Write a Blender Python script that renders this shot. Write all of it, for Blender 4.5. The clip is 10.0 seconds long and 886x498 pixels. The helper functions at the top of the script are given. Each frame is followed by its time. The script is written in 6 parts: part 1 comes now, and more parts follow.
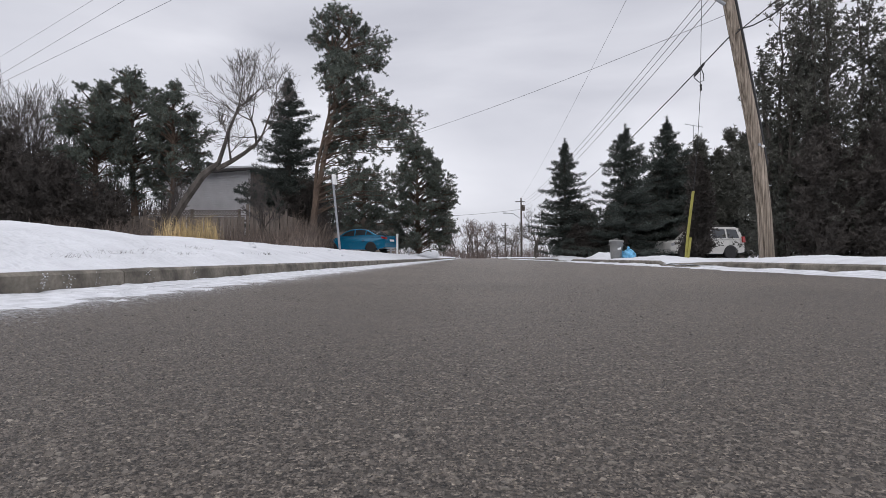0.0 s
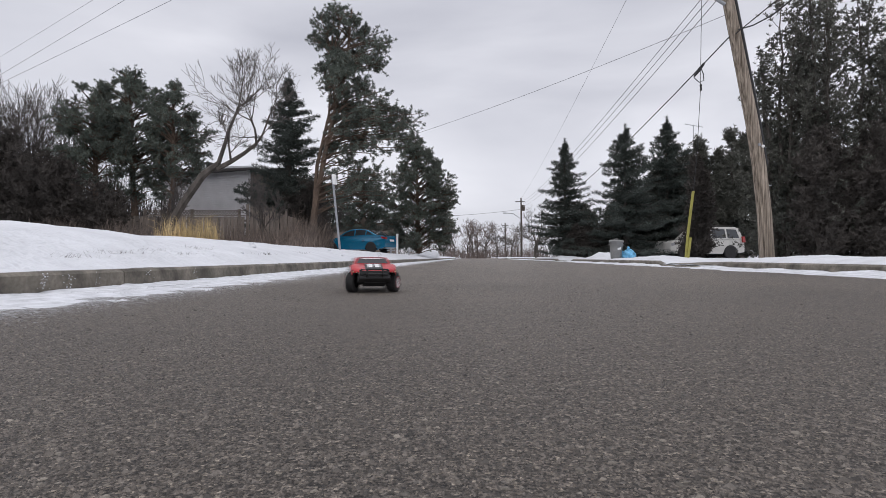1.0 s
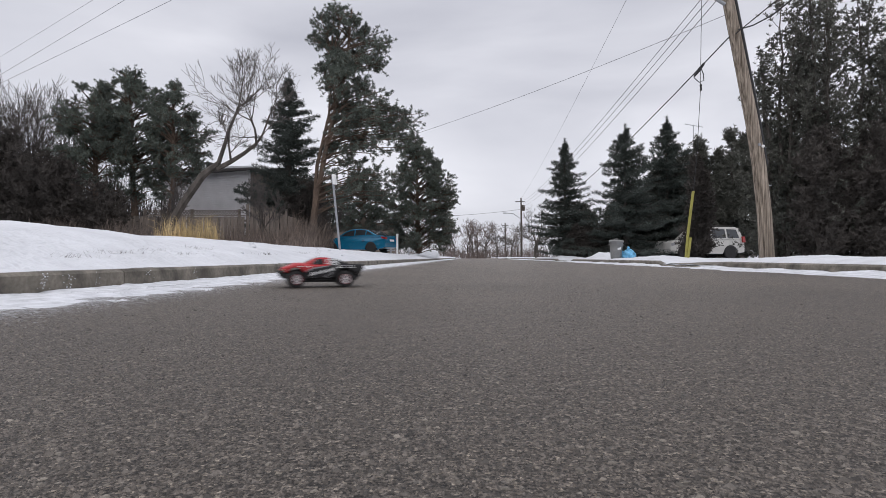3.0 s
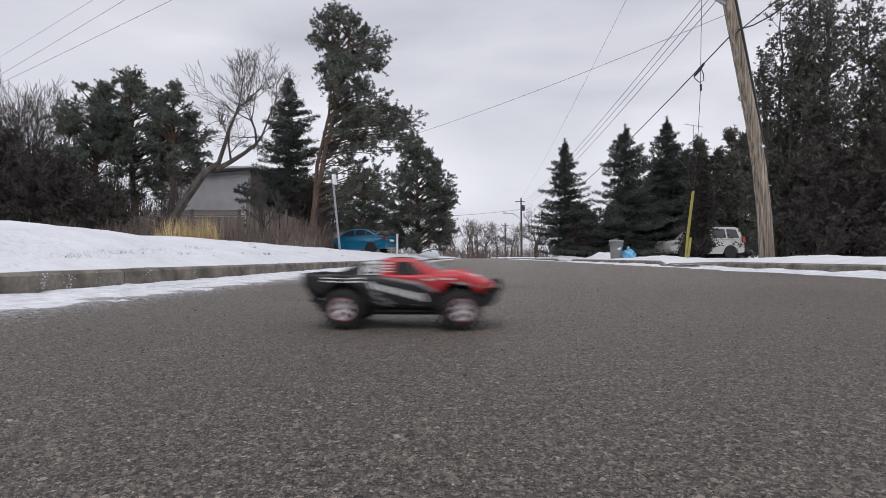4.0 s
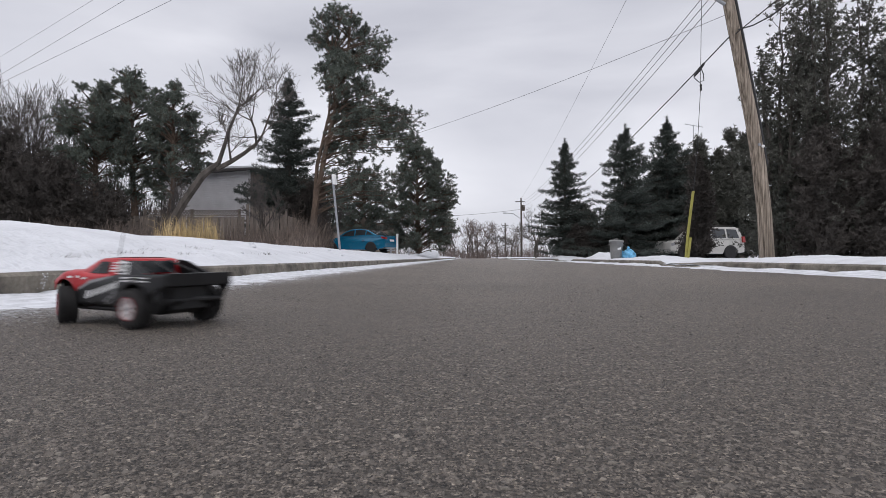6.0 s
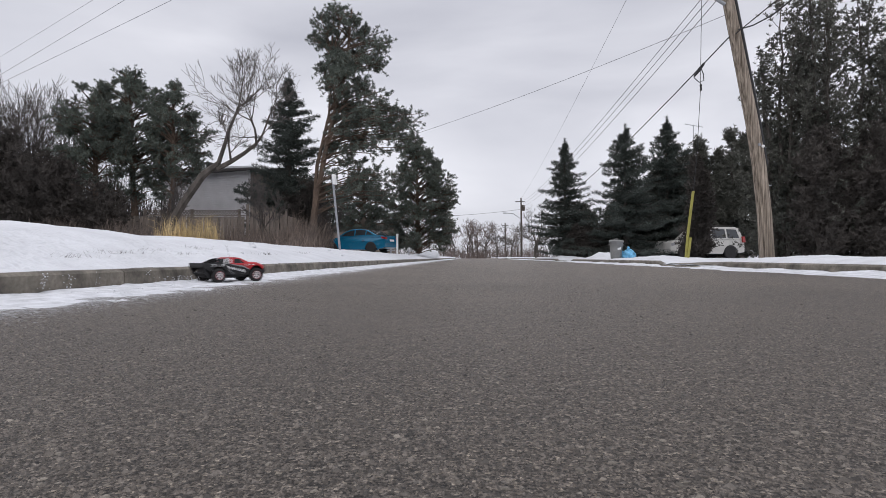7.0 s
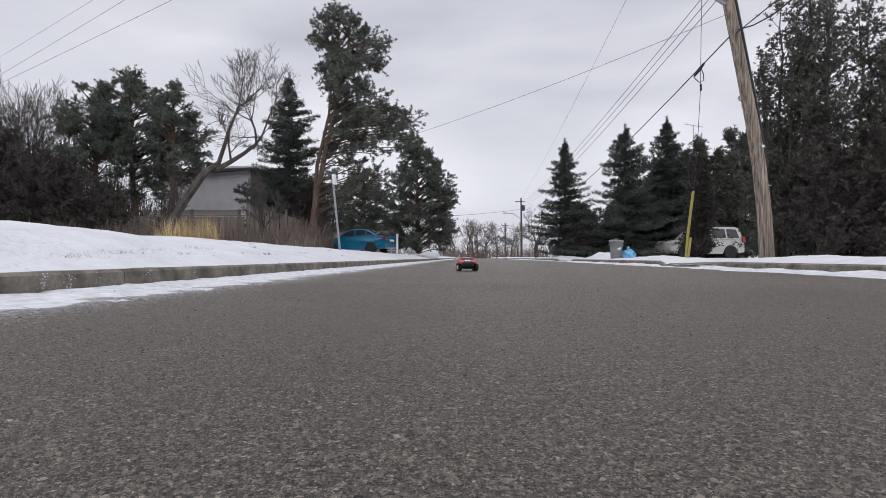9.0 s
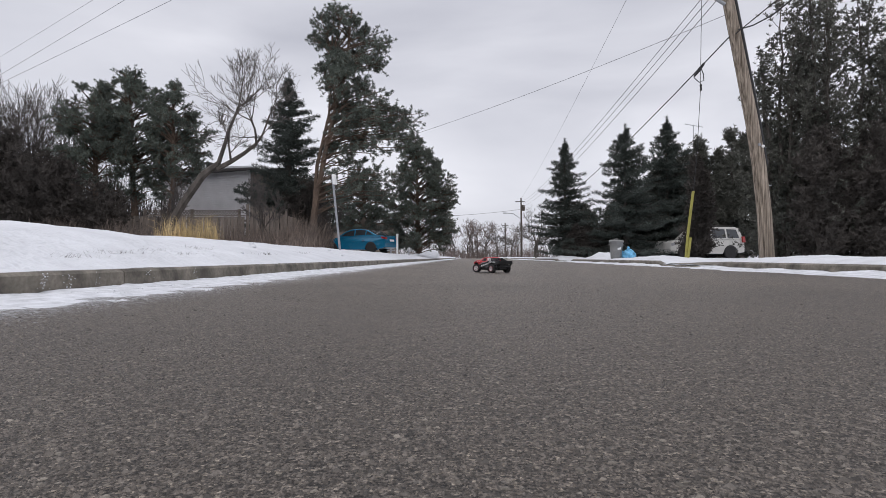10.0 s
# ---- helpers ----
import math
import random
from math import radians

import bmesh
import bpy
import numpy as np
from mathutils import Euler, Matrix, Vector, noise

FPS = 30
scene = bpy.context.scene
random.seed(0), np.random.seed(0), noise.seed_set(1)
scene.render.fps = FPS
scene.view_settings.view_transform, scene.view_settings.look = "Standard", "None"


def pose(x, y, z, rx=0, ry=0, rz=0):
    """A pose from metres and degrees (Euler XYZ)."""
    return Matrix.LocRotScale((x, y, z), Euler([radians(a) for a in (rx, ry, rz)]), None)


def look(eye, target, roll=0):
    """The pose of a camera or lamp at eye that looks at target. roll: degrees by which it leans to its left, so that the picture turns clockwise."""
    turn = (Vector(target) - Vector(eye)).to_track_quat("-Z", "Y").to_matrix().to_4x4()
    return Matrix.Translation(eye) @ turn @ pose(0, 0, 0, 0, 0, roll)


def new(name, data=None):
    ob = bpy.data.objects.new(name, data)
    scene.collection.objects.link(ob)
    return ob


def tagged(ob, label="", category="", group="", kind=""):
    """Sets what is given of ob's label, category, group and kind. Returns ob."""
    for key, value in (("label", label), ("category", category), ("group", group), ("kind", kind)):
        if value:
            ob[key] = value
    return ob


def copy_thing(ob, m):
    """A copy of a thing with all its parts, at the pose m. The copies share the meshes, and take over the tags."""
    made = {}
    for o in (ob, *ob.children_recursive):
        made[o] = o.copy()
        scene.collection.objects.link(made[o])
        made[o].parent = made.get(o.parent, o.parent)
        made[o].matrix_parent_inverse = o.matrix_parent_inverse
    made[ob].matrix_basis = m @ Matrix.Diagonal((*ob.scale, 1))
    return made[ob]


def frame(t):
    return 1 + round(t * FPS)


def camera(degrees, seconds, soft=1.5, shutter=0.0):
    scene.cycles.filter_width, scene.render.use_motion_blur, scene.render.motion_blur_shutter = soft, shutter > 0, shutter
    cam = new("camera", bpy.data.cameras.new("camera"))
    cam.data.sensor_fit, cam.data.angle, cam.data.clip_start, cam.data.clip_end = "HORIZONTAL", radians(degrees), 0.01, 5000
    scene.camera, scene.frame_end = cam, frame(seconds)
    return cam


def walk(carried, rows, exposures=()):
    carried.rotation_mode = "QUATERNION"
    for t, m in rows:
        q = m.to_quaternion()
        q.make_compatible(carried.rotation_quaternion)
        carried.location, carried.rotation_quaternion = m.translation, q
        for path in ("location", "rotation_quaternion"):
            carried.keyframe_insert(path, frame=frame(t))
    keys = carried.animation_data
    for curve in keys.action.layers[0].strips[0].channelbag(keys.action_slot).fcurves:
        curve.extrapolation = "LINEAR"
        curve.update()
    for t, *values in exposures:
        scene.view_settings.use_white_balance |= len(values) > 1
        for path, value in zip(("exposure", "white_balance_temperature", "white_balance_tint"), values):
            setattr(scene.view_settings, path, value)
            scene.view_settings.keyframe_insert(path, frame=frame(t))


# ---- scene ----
cam = camera(79.55, 10.0, soft=0.7, shutter=0.5)
EYE = pose(0, 0, 0.21, 90.88, 0, 0)
walk(cam, [(0.0, EYE), (10.0, EYE)], exposures=[(0.0, 0.0, 6500, 10), (10.0, 0.0, 6500, 10)])

LEAN = 0.055          # the street drifts right by this much per metre ahead
KERB_L, KERB_R = -2.40, 4.50


# ---- light: a closed grey winter sky ----
def sky():
    w = bpy.data.worlds.new("overcast_sky")
    w.use_nodes = True
    nt = w.node_tree
    nt.nodes.clear()
    N, L = nt.nodes.new, nt.links.new
    out = N("ShaderNodeOutputWorld")
    clear = N("ShaderNodeTexSky")
    clear.sky_type, clear.sun_disc = "NISHITA", False
    clear.sun_elevation, clear.sun_rotation = radians(38), radians(150)
    b1 = N("ShaderNodeBackground")
    b1.inputs[1].default_value = 0.06
    L(clear.outputs[0], b1.inputs[0])
    co = N("ShaderNodeTexCoord")
    mp = N("ShaderNodeMapping")
    mp.inputs["Scale"].default_value = (1.0, 1.0, 3.2)
    L(co.outputs["Generated"], mp.inputs[0])
    n1 = N("ShaderNodeTexNoise")
    n1.inputs["Scale"].default_value, n1.inputs["Detail"].default_value = 1.7, 6
    n1.inputs["Roughness"].default_value = 0.45
    n1.inputs["Distortion"].default_value = 0.4
    L(mp.outputs[0], n1.inputs["Vector"])
    r = N("ShaderNodeValToRGB")
    r.color_ramp.elements[0].position, r.color_ramp.elements[0].color = 0.30, (0.515, 0.525, 0.60, 1)
    r.color_ramp.elements[1].position, r.color_ramp.elements[1].color = 0.68, (0.855, 0.86, 0.93, 1)
    L(n1.outputs[0], r.inputs[0])
    sep = N("ShaderNodeSeparateXYZ")
    L(co.outputs["Generated"], sep.inputs[0])
    up = N("ShaderNodeMapRange")
    up.inputs["From Min"].default_value, up.inputs["From Max"].default_value = 0.42, 1.0
    up.inputs["To Min"].default_value, up.inputs["To Max"].default_value = 1.0, 1.75
    L(sep.outputs["Z"], up.inputs[0])
    b2 = N("ShaderNodeBackground")
    L(r.outputs[0], b2.inputs[0])
    L(up.outputs[0], b2.inputs[1])
    mix = N("ShaderNodeMixShader")
    mix.inputs[0].default_value = 0.93
    L(b1.outputs[0], mix.inputs[1])
    L(b2.outputs[0], mix.inputs[2])
    L(mix.outputs[0], out.inputs[0])
    scene.world = w
    sun = bpy.data.lights.new("sun", "SUN")
    sun.energy, sun.angle, sun.color = 0.7, radians(40), (1.0, 0.97, 0.93)
    so = new("sun", sun)
    so.matrix_world = look((0, 0, 30), (6, 12, 0))


sky()


# ---- materials ----
def mat(name, base, rough=0.7, metal=0.0, var=0.25, scale=6.0, fine=60.0, bump=0.2, tint=None, spec=0.5,
        coat=0.0, stretch=(1, 1, 1), island=0.0, rand=0.0, depth=0.01):
    """A principled surface with two scales of variation, grain relief and, where wanted, a spread per piece."""
    m = bpy.data.materials.new(name)
    m.use_nodes = True
    nt = m.node_tree
    N, L = nt.nodes.new, nt.links.new
    bsdf = nt.nodes["Principled BSDF"]
    bsdf.inputs["Roughness"].default_value = rough
    bsdf.inputs["Metallic"].default_value = metal
    bsdf.inputs["Specular IOR Level"].default_value = spec
    bsdf.inputs["Coat Weight"].default_value = coat
    co = N("ShaderNodeTexCoord")
    mp = N("ShaderNodeMapping")
    mp.inputs["Scale"].default_value = stretch
    L(co.outputs["Object"], mp.inputs[0])
    n1 = N("ShaderNodeTexNoise")
    n1.inputs["Scale"].default_value, n1.inputs["Detail"].default_value = scale, 5
    n2 = N("ShaderNodeTexNoise")
    n2.inputs["Scale"].default_value, n2.inputs["Detail"].default_value = fine, 3
    L(mp.outputs[0], n1.inputs["Vector"])
    L(mp.outputs[0], n2.inputs["Vector"])
    ramp = N("ShaderNodeValToRGB")
    dark = [c * (1 - var) for c in base]
    lite = [min(1, c * (1 + var)) for c in (tint or base)]
    ramp.color_ramp.elements[0].position, ramp.color_ramp.elements[0].color = 0.3, (*dark, 1)
    ramp.color_ramp.elements[1].position, ramp.color_ramp.elements[1].color = 0.7, (*lite, 1)
    L(n1.outputs[0], ramp.inputs[0])
    mx = N("ShaderNodeMix")
    mx.data_type, mx.blend_type = "RGBA", "OVERLAY"
    mx.inputs[0].default_value = min(0.6, var)
    L(ramp.outputs[0], mx.inputs[6])
    L(n2.outputs[0], mx.inputs[7])
    last = mx.outputs[2]
    if island or rand:
        src = N("ShaderNodeNewGeometry").outputs["Random Per Island"] if island else N("ShaderNodeObjectInfo").outputs["Random"]
        k = island or rand
        mr = N("ShaderNodeMapRange")
        mr.inputs["To Min"].default_value, mr.inputs["To Max"].default_value = 1 - k, 1 + k
        L(src, mr.inputs[0])
        hs = N("ShaderNodeHueSaturation")
        L(mr.outputs[0], hs.inputs["Value"])
        L(last, hs.inputs["Color"])
        last = hs.outputs[0]
    L(last, bsdf.inputs["Base Color"])
    if bump:
        bp = N("ShaderNodeBump")
        bp.inputs["Strength"].default_value, bp.inputs["Distance"].default_value = bump, depth
        L(n2.outputs[0], bp.inputs["Height"])
        L(bp.outputs[0], bsdf.inputs["Normal"])
    return m


def asphalt_material():
    """Worn asphalt: pale stone chips of two sizes in a darker binder, tyre-worn bands, dry frost by the kerbs."""
    m = bpy.data.materials.new("worn_asphalt")
    m.use_nodes = True
    nt = m.node_tree
    N, L = nt.nodes.new, nt.links.new
    bsdf = nt.nodes["Principled BSDF"]
    co = N("ShaderNodeTexCoord")
    vec = co.outputs["Object"]

    def vor(scale, rnd=1.0):
        v = N("ShaderNodeTexVoronoi")
        v.inputs["Scale"].default_value, v.inputs["Randomness"].default_value = scale, rnd
        L(vec, v.inputs["Vector"])
        return v

    def noise_at(scale, detail=4, rough=0.55):
        v = N("ShaderNodeTexNoise")
        v.inputs["Scale"].default_value, v.inputs["Detail"].default_value = scale, detail
        v.inputs["Roughness"].default_value = rough
        L(vec, v.inputs["Vector"])
        return v

    def ramp(src, *stops):
        r = N("ShaderNodeValToRGB")
        while len(r.color_ramp.elements) < len(stops):
            r.color_ramp.elements.new(0.5)
        for e, (p, c) in zip(r.color_ramp.elements, stops):
            e.position, e.color = p, (*c, 1) if isinstance(c, tuple) else (c, c, c, 1)
        L(src, r.inputs[0])
        return r.outputs[0]

    def mixed(fac, a, b, mode="MIX"):
        x = N("ShaderNodeMix")
        x.data_type, x.blend_type = "RGBA", mode
        for sock, val in ((x.inputs[0], fac), (x.inputs[6], a), (x.inputs[7], b)):
            if isinstance(val, float):
                sock.default_value = val
            elif isinstance(val, tuple):
                sock.default_value = (*val, 1)
            else:
                L(val, sock)
        return x.outputs[2]

    small, big = vor(310), vor(98)
    sep = N("ShaderNodeSeparateColor")
    L(small.outputs["Color"], sep.inputs[0])
    grain = ramp(sep.outputs[0], (0.0, (0.026, 0.022, 0.019)), (0.5, (0.119, 0.102, 0.087)), (0.85, (0.200, 0.172, 0.145)), (1.0, (0.38, 0.33, 0.27)))
    sep2 = N("ShaderNodeSeparateColor")
    L(big.outputs["Color"], sep2.inputs[0])
    pick = ramp(sep2.outputs[1], (0.90, 0.0), (0.92, 1.0))
    core = ramp(big.outputs["Distance"], (0.32, 1.0), (0.46, 0.0))
    chip = mixed(1.0, pick, core, "MULTIPLY")
    tone = ramp(sep2.outputs[0], (0.0, (0.10, 0.092, 0.084)), (0.6, (0.21, 0.19, 0.17)), (1.0, (0.36, 0.32, 0.27)))
    stone = mixed(chip, grain, tone)
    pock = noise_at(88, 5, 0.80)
    # shade inside the pits, painted into the colour from the relief's own noise
    pit_shade = ramp(pock.outputs[0], (0.34, 0.08), (0.46, 1.0))
    col = mixed(1.0, stone, pit_shade, "MULTIPLY")
    wear = ramp(noise_at(0.55, 5, 0.6).outputs[0], (0.3, (0.92, 0.90, 0.88)), (0.7, (1.30, 1.27, 1.22)))
    col = mixed(1.0, col, wear, "MULTIPLY")
    blot = ramp(noise_at(24.0, 8, 0.85).outputs[0], (0.3, 0.70), (0.7, 1.28))
    col = mixed(1.0, col, blot, "MULTIPLY")
    # frost dust along the two gutters
    sx = N("ShaderNodeSeparateXYZ")
    L(vec, sx.inputs[0])
    near_l = N("ShaderNodeMapRange")
    near_l.inputs["From Min"].default_value, near_l.inputs["From Max"].default_value = KERB_L + 0.40, KERB_L + 1.75
    near_l.inputs["To Min"].default_value, near_l.inputs["To Max"].default_value = 0.31, -0.04
    drift = N("ShaderNodeMath")
    drift.operation = "MULTIPLY_ADD"
    drift.inputs[1].default_value = -LEAN
    L(sx.outputs["Y"], drift.inputs[0])
    L(sx.outputs["X"], drift.inputs[2])
    L(drift.outputs[0], near_l.inputs[0])
    fr = N("ShaderNodeMath")
    fr.operation = "ADD"
    L(noise_at(34.0, 10, 0.85).outputs[0], fr.inputs[0])
    L(near_l.outputs[0], fr.inputs[1])
    frost = ramp(fr.outputs[0], (0.70, 0.0), (0.82, 0.85))
    col = mixed(frost, col, (0.72, 0.73, 0.76))
    L(col, bsdf.inputs["Base Color"])
    bsdf.inputs["Roughness"].default_value = 0.58
    bsdf.inputs["Specular IOR Level"].default_value = 0.5
    hgt = mixed(0.5, ramp(big.outputs["Distance"], (0.1, 1.0), (0.6, 0.0)), ramp(small.outputs["Distance"], (0.0, 1.0), (0.7, 0.0)))
    hgt = mixed(0.5, hgt, noise_at(260, 3).outputs[0])
    hgt = mixed(0.5, hgt, ramp(pock.outputs[0], (0.32, 0.0), (0.55, 1.0)))
    bp = N("ShaderNodeBump")
    bp.inputs["Strength"].default_value, bp.inputs["Distance"].default_value = 1.0, 0.009
    L(hgt, bp.inputs["Height"])
    L(bp.outputs[0], bsdf.inputs["Normal"])
    return m


def clear_glass(name, base, rough=0.05):
    m = mat(name, base, rough, 0, 0.1, 2, 8, 0, spec=0.8)
    return m


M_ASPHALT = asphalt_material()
M_SNOW = mat("old_snow", (0.66, 0.67, 0.695), 0.6, var=0.08, scale=2.5, fine=13, bump=0.55, spec=0.3, depth=0.06)
M_SLUSH = mat("gutter_snow", (0.64, 0.65, 0.675), 0.55, var=0.22, scale=9, fine=90, bump=0.6, spec=0.3, depth=0.01)
M_KERB = mat("stained_concrete", (0.122, 0.106, 0.084), 0.75, var=0.5, scale=5.0, fine=45, bump=0.5, tint=(0.168, 0.150, 0.122), depth=0.006)
M_STONE = mat("asphalt_chips", (0.115, 0.100, 0.086), 0.65, var=0.3, scale=40, fine=400, bump=0.3, island=0.7, depth=0.001)
M_PALE_STONE = mat("worn_pale_stones", (0.165, 0.145, 0.120), 0.65, var=0.3, scale=60, fine=500, bump=0.3, island=0.55, depth=0.001)
M_SOIL = mat("winter_ground", (0.70, 0.71, 0.73), 0.8, var=0.2, scale=0.4, fine=6, bump=0.4, tint=(0.80, 0.81, 0.84))
M_BARK = mat("grey_brown_bark", (0.088, 0.076, 0.066), 0.9, var=0.4, scale=5, fine=40, bump=0.8, stretch=(1, 1, 0.25), depth=0.03)
M_BARK_PINE = mat("pine_bark", (0.13, 0.092, 0.068), 0.9, var=0.4, scale=4, fine=30, bump=0.9, stretch=(1, 1, 0.3), depth=0.04)
M_TWIG = mat("bare_twigs", (0.10, 0.088, 0.082), 0.9, var=0.25, scale=2, fine=30, bump=0.0)
M_TWIG_RED = mat("reddish_twigs", (0.155, 0.122, 0.110), 0.9, var=0.25, scale=1, fine=30, bump=0.0)
M_PINE = mat("pine_needles", (0.098, 0.120, 0.102), 0.6, var=0.35, scale=0.8, fine=9, bump=0.0, tint=(0.122, 0.142, 0.116), island=0.35)
M_SPRUCE = mat("spruce_needles", (0.050, 0.062, 0.053), 0.65, var=0.35, scale=0.8, fine=9, bump=0.0, island=0.35)
M_CEDAR = mat("cedar_sprays", (0.072, 0.082, 0.066), 0.7, var=0.4, scale=0.7, fine=8, bump=0.0, tint=(0.092, 0.090, 0.074), island=0.4)
M_BROWN = mat("browned_cedar", (0.066, 0.057, 0.050), 0.8, var=0.4, scale=0.7, fine=8, bump=0.0, island=0.35)
M_BRUSH = mat("dry_brush", (0.150, 0.117, 0.097), 0.9, var=0.35, scale=0.8, fine=9, bump=0.0, island=0.45)
M_REED = mat("golden_reeds", (0.50, 0.38, 0.20), 0.8, var=0.3, scale=2, fine=20, bump=0.0, island=0.35)
M_SIDING = mat("grey_siding", (0.58, 0.565, 0.58), 0.6, var=0.1, scale=1.2, fine=20, bump=0.1)
M_TRIM = mat("dark_trim", (0.05, 0.045, 0.042), 0.6, var=0.2, scale=4, fine=30, bump=0.1)
M_FENCE = mat("weathered_fence_wood", (0.17, 0.142, 0.122), 0.9, var=0.35, scale=3, fine=40, bump=0.5, stretch=(4, 4, 0.6), rand=0.3)
M_POLE = mat("weathered_pole_wood", (0.175, 0.128, 0.088), 0.9, var=0.55, scale=9, fine=30, bump=1.0, stretch=(3, 3, 0.14), tint=(0.34, 0.285, 0.23), depth=0.03)
M_POLE_FAR = mat("dark_pole_wood", (0.07, 0.055, 0.045), 0.9, var=0.3, scale=5, fine=30, bump=0.3, stretch=(2, 2, 0.2))
M_STEEL = mat("galvanised_steel", (0.36, 0.37, 0.39), 0.5, 0.7, var=0.2, scale=9, fine=60, bump=0.1)
M_WIRE = mat("black_cable", (0.03, 0.03, 0.032), 0.6, var=0.2, scale=9, fine=60, bump=0.0)
M_WIRE_PALE = mat("bare_aluminium_cable", (0.22, 0.22, 0.23), 0.5, 0.4, var=0.2, scale=9, fine=60, bump=0.0)
M_YELLOW = mat("yellow_plastic", (0.33, 0.305, 0.07), 0.5, var=0.2, scale=6, fine=50, bump=0.1)
M_BIN = mat("grey_plastic", (0.22, 0.22, 0.215), 0.55, var=0.15, scale=5, fine=60, bump=0.1)
M_BAG = mat("blue_bag_film", (0.05, 0.30, 0.55), 0.3, var=0.3, scale=7, fine=40, bump=0.5, tint=(0.18, 0.48, 0.72))
M_WHITE = mat("white_paint", (0.78, 0.78, 0.77), 0.5, var=0.08, scale=7, fine=50, bump=0.05)
M_BLUE = mat("blue_car_paint", (0.010, 0.160, 0.29), 0.25, 0.2, var=0.1, scale=3, fine=30, bump=0.0, coat=0.8)
M_CREAM = mat("white_car_paint", (0.46, 0.45, 0.42), 0.4, 0.0, var=0.1, scale=3, fine=30, bump=0.0, coat=0.5)
M_GLASS = clear_glass("tinted_glass", (0.03, 0.034, 0.038))
M_SMOKE = mat("smoked_lexan", (0.018, 0.018, 0.020), 0.28, 0, 0.2, 12, 80, 0.0, spec=0.25)
M_RUBBER = mat("tyre_rubber", (0.022, 0.021, 0.021), 0.85, var=0.3, scale=20, fine=200, bump=0.3, depth=0.001)
M_RUST = mat("brown_wheel_cover", (0.10, 0.06, 0.045), 0.6, var=0.3, scale=8, fine=60, bump=0.1)
M_LAMP_RED = mat("red_lens", (0.30, 0.02, 0.02), 0.2, var=0.1, scale=9, fine=40, bump=0.0, spec=0.7)
M_RED = mat("red_body_paint", (0.46, 0.016, 0.022), 0.34, var=0.12, scale=12, fine=160, bump=0.0, coat=0.25, spec=0.4)
M_BLACK = mat("black_body_paint", (0.014, 0.014, 0.015), 0.42, var=0.4, scale=14, fine=150, bump=0.0, coat=0.08, spec=0.35)
M_PLASTIC = mat("black_nylon", (0.018, 0.018, 0.019), 0.6, var=0.3, scale=20, fine=200, bump=0.2, depth=0.001)
M_GREYSTRIPE = mat("grey_decal", (0.26, 0.26, 0.27), 0.4, var=0.2, scale=25, fine=200, bump=0.0)
M_LAMP_PALE = mat("amber_lamp_print", (0.55, 0.42, 0.22), 0.35, var=0.2, scale=25, fine=200, bump=0.0)
M_DECAL = mat("white_decal", (0.76, 0.76, 0.76), 0.4, var=0.08, scale=25, fine=200, bump=0.0)
M_INK = mat("black_ink", (0.02, 0.02, 0.02), 0.5, var=0.1, scale=25, fine=200, bump=0.0)
M_RIM = mat("white_satin_rim", (0.70, 0.66, 0.66), 0.35, 0.1, var=0.15, scale=30, fine=200, bump=0.05, depth=0.001)
M_BEAD = mat("red_beadlock", (0.26, 0.04, 0.05), 0.4, var=0.15, scale=30, fine=200, bump=0.0)
M_BRICK = mat("beige_brick", (0.20, 0.165, 0.14), 0.85, var=0.2, scale=4, fine=30, bump=0.3)


# ---- building helpers ----
def link_mesh(name, verts, faces, material, parent=None, label="", smooth=False):
    me = bpy.data.meshes.new(name)
    me.from_pydata([tuple(v) for v in verts] if not isinstance(verts, np.ndarray) else verts.tolist(), [],
                   faces.tolist() if isinstance(faces, np.ndarray) else faces)
    if smooth:
        me.polygons.foreach_set("use_smooth", [True] * len(me.polygons))
    me.materials.append(material)
    ob = new(name, me)
    if parent:
        ob.parent = parent
    if label:
        tagged(ob, label)
    return ob


def part(name, bm, material, parent=None, label="", smooth=False):
    bmesh.ops.recalc_face_normals(bm, faces=bm.faces)
    me = bpy.data.meshes.new(name)
    bm.to_mesh(me)
    bm.free()
    if smooth:
        me.polygons.foreach_set("use_smooth", [True] * len(me.polygons))
    me.materials.append(material)
    ob = new(name, me)
    if parent:
        ob.parent = parent
    if label:
        tagged(ob, label)
    return ob


def thing(name, m, label, category, group="", kind=""):
    ob = new(name)
    ob.empty_display_size = 0.1
    ob.matrix_world = m
    return tagged(ob, label, category, group, kind)


def box(bm, lo, hi, bevel=0.0, m=None):
    c = [(a + b) / 2 for a, b in zip(lo, hi)]
    d = [abs(b - a) for a, b in zip(lo, hi)]
    g = bmesh.ops.create_cube(bm, size=1, matrix=Matrix.Translation(c) @ Matrix.Diagonal((*d, 1)))
    vs = g["verts"]
    if bevel:
        es = list({e for v in vs for e in v.link_edges})
        r = bmesh.ops.bevel(bm, geom=es, offset=bevel, segments=2, affect="EDGES", profile=0.6)
        vs = list({v for f in r["faces"] for v in f.verts} | {v for v in vs if v.is_valid})
    if m:
        bmesh.ops.transform(bm, matrix=m, verts=vs)
    return vs


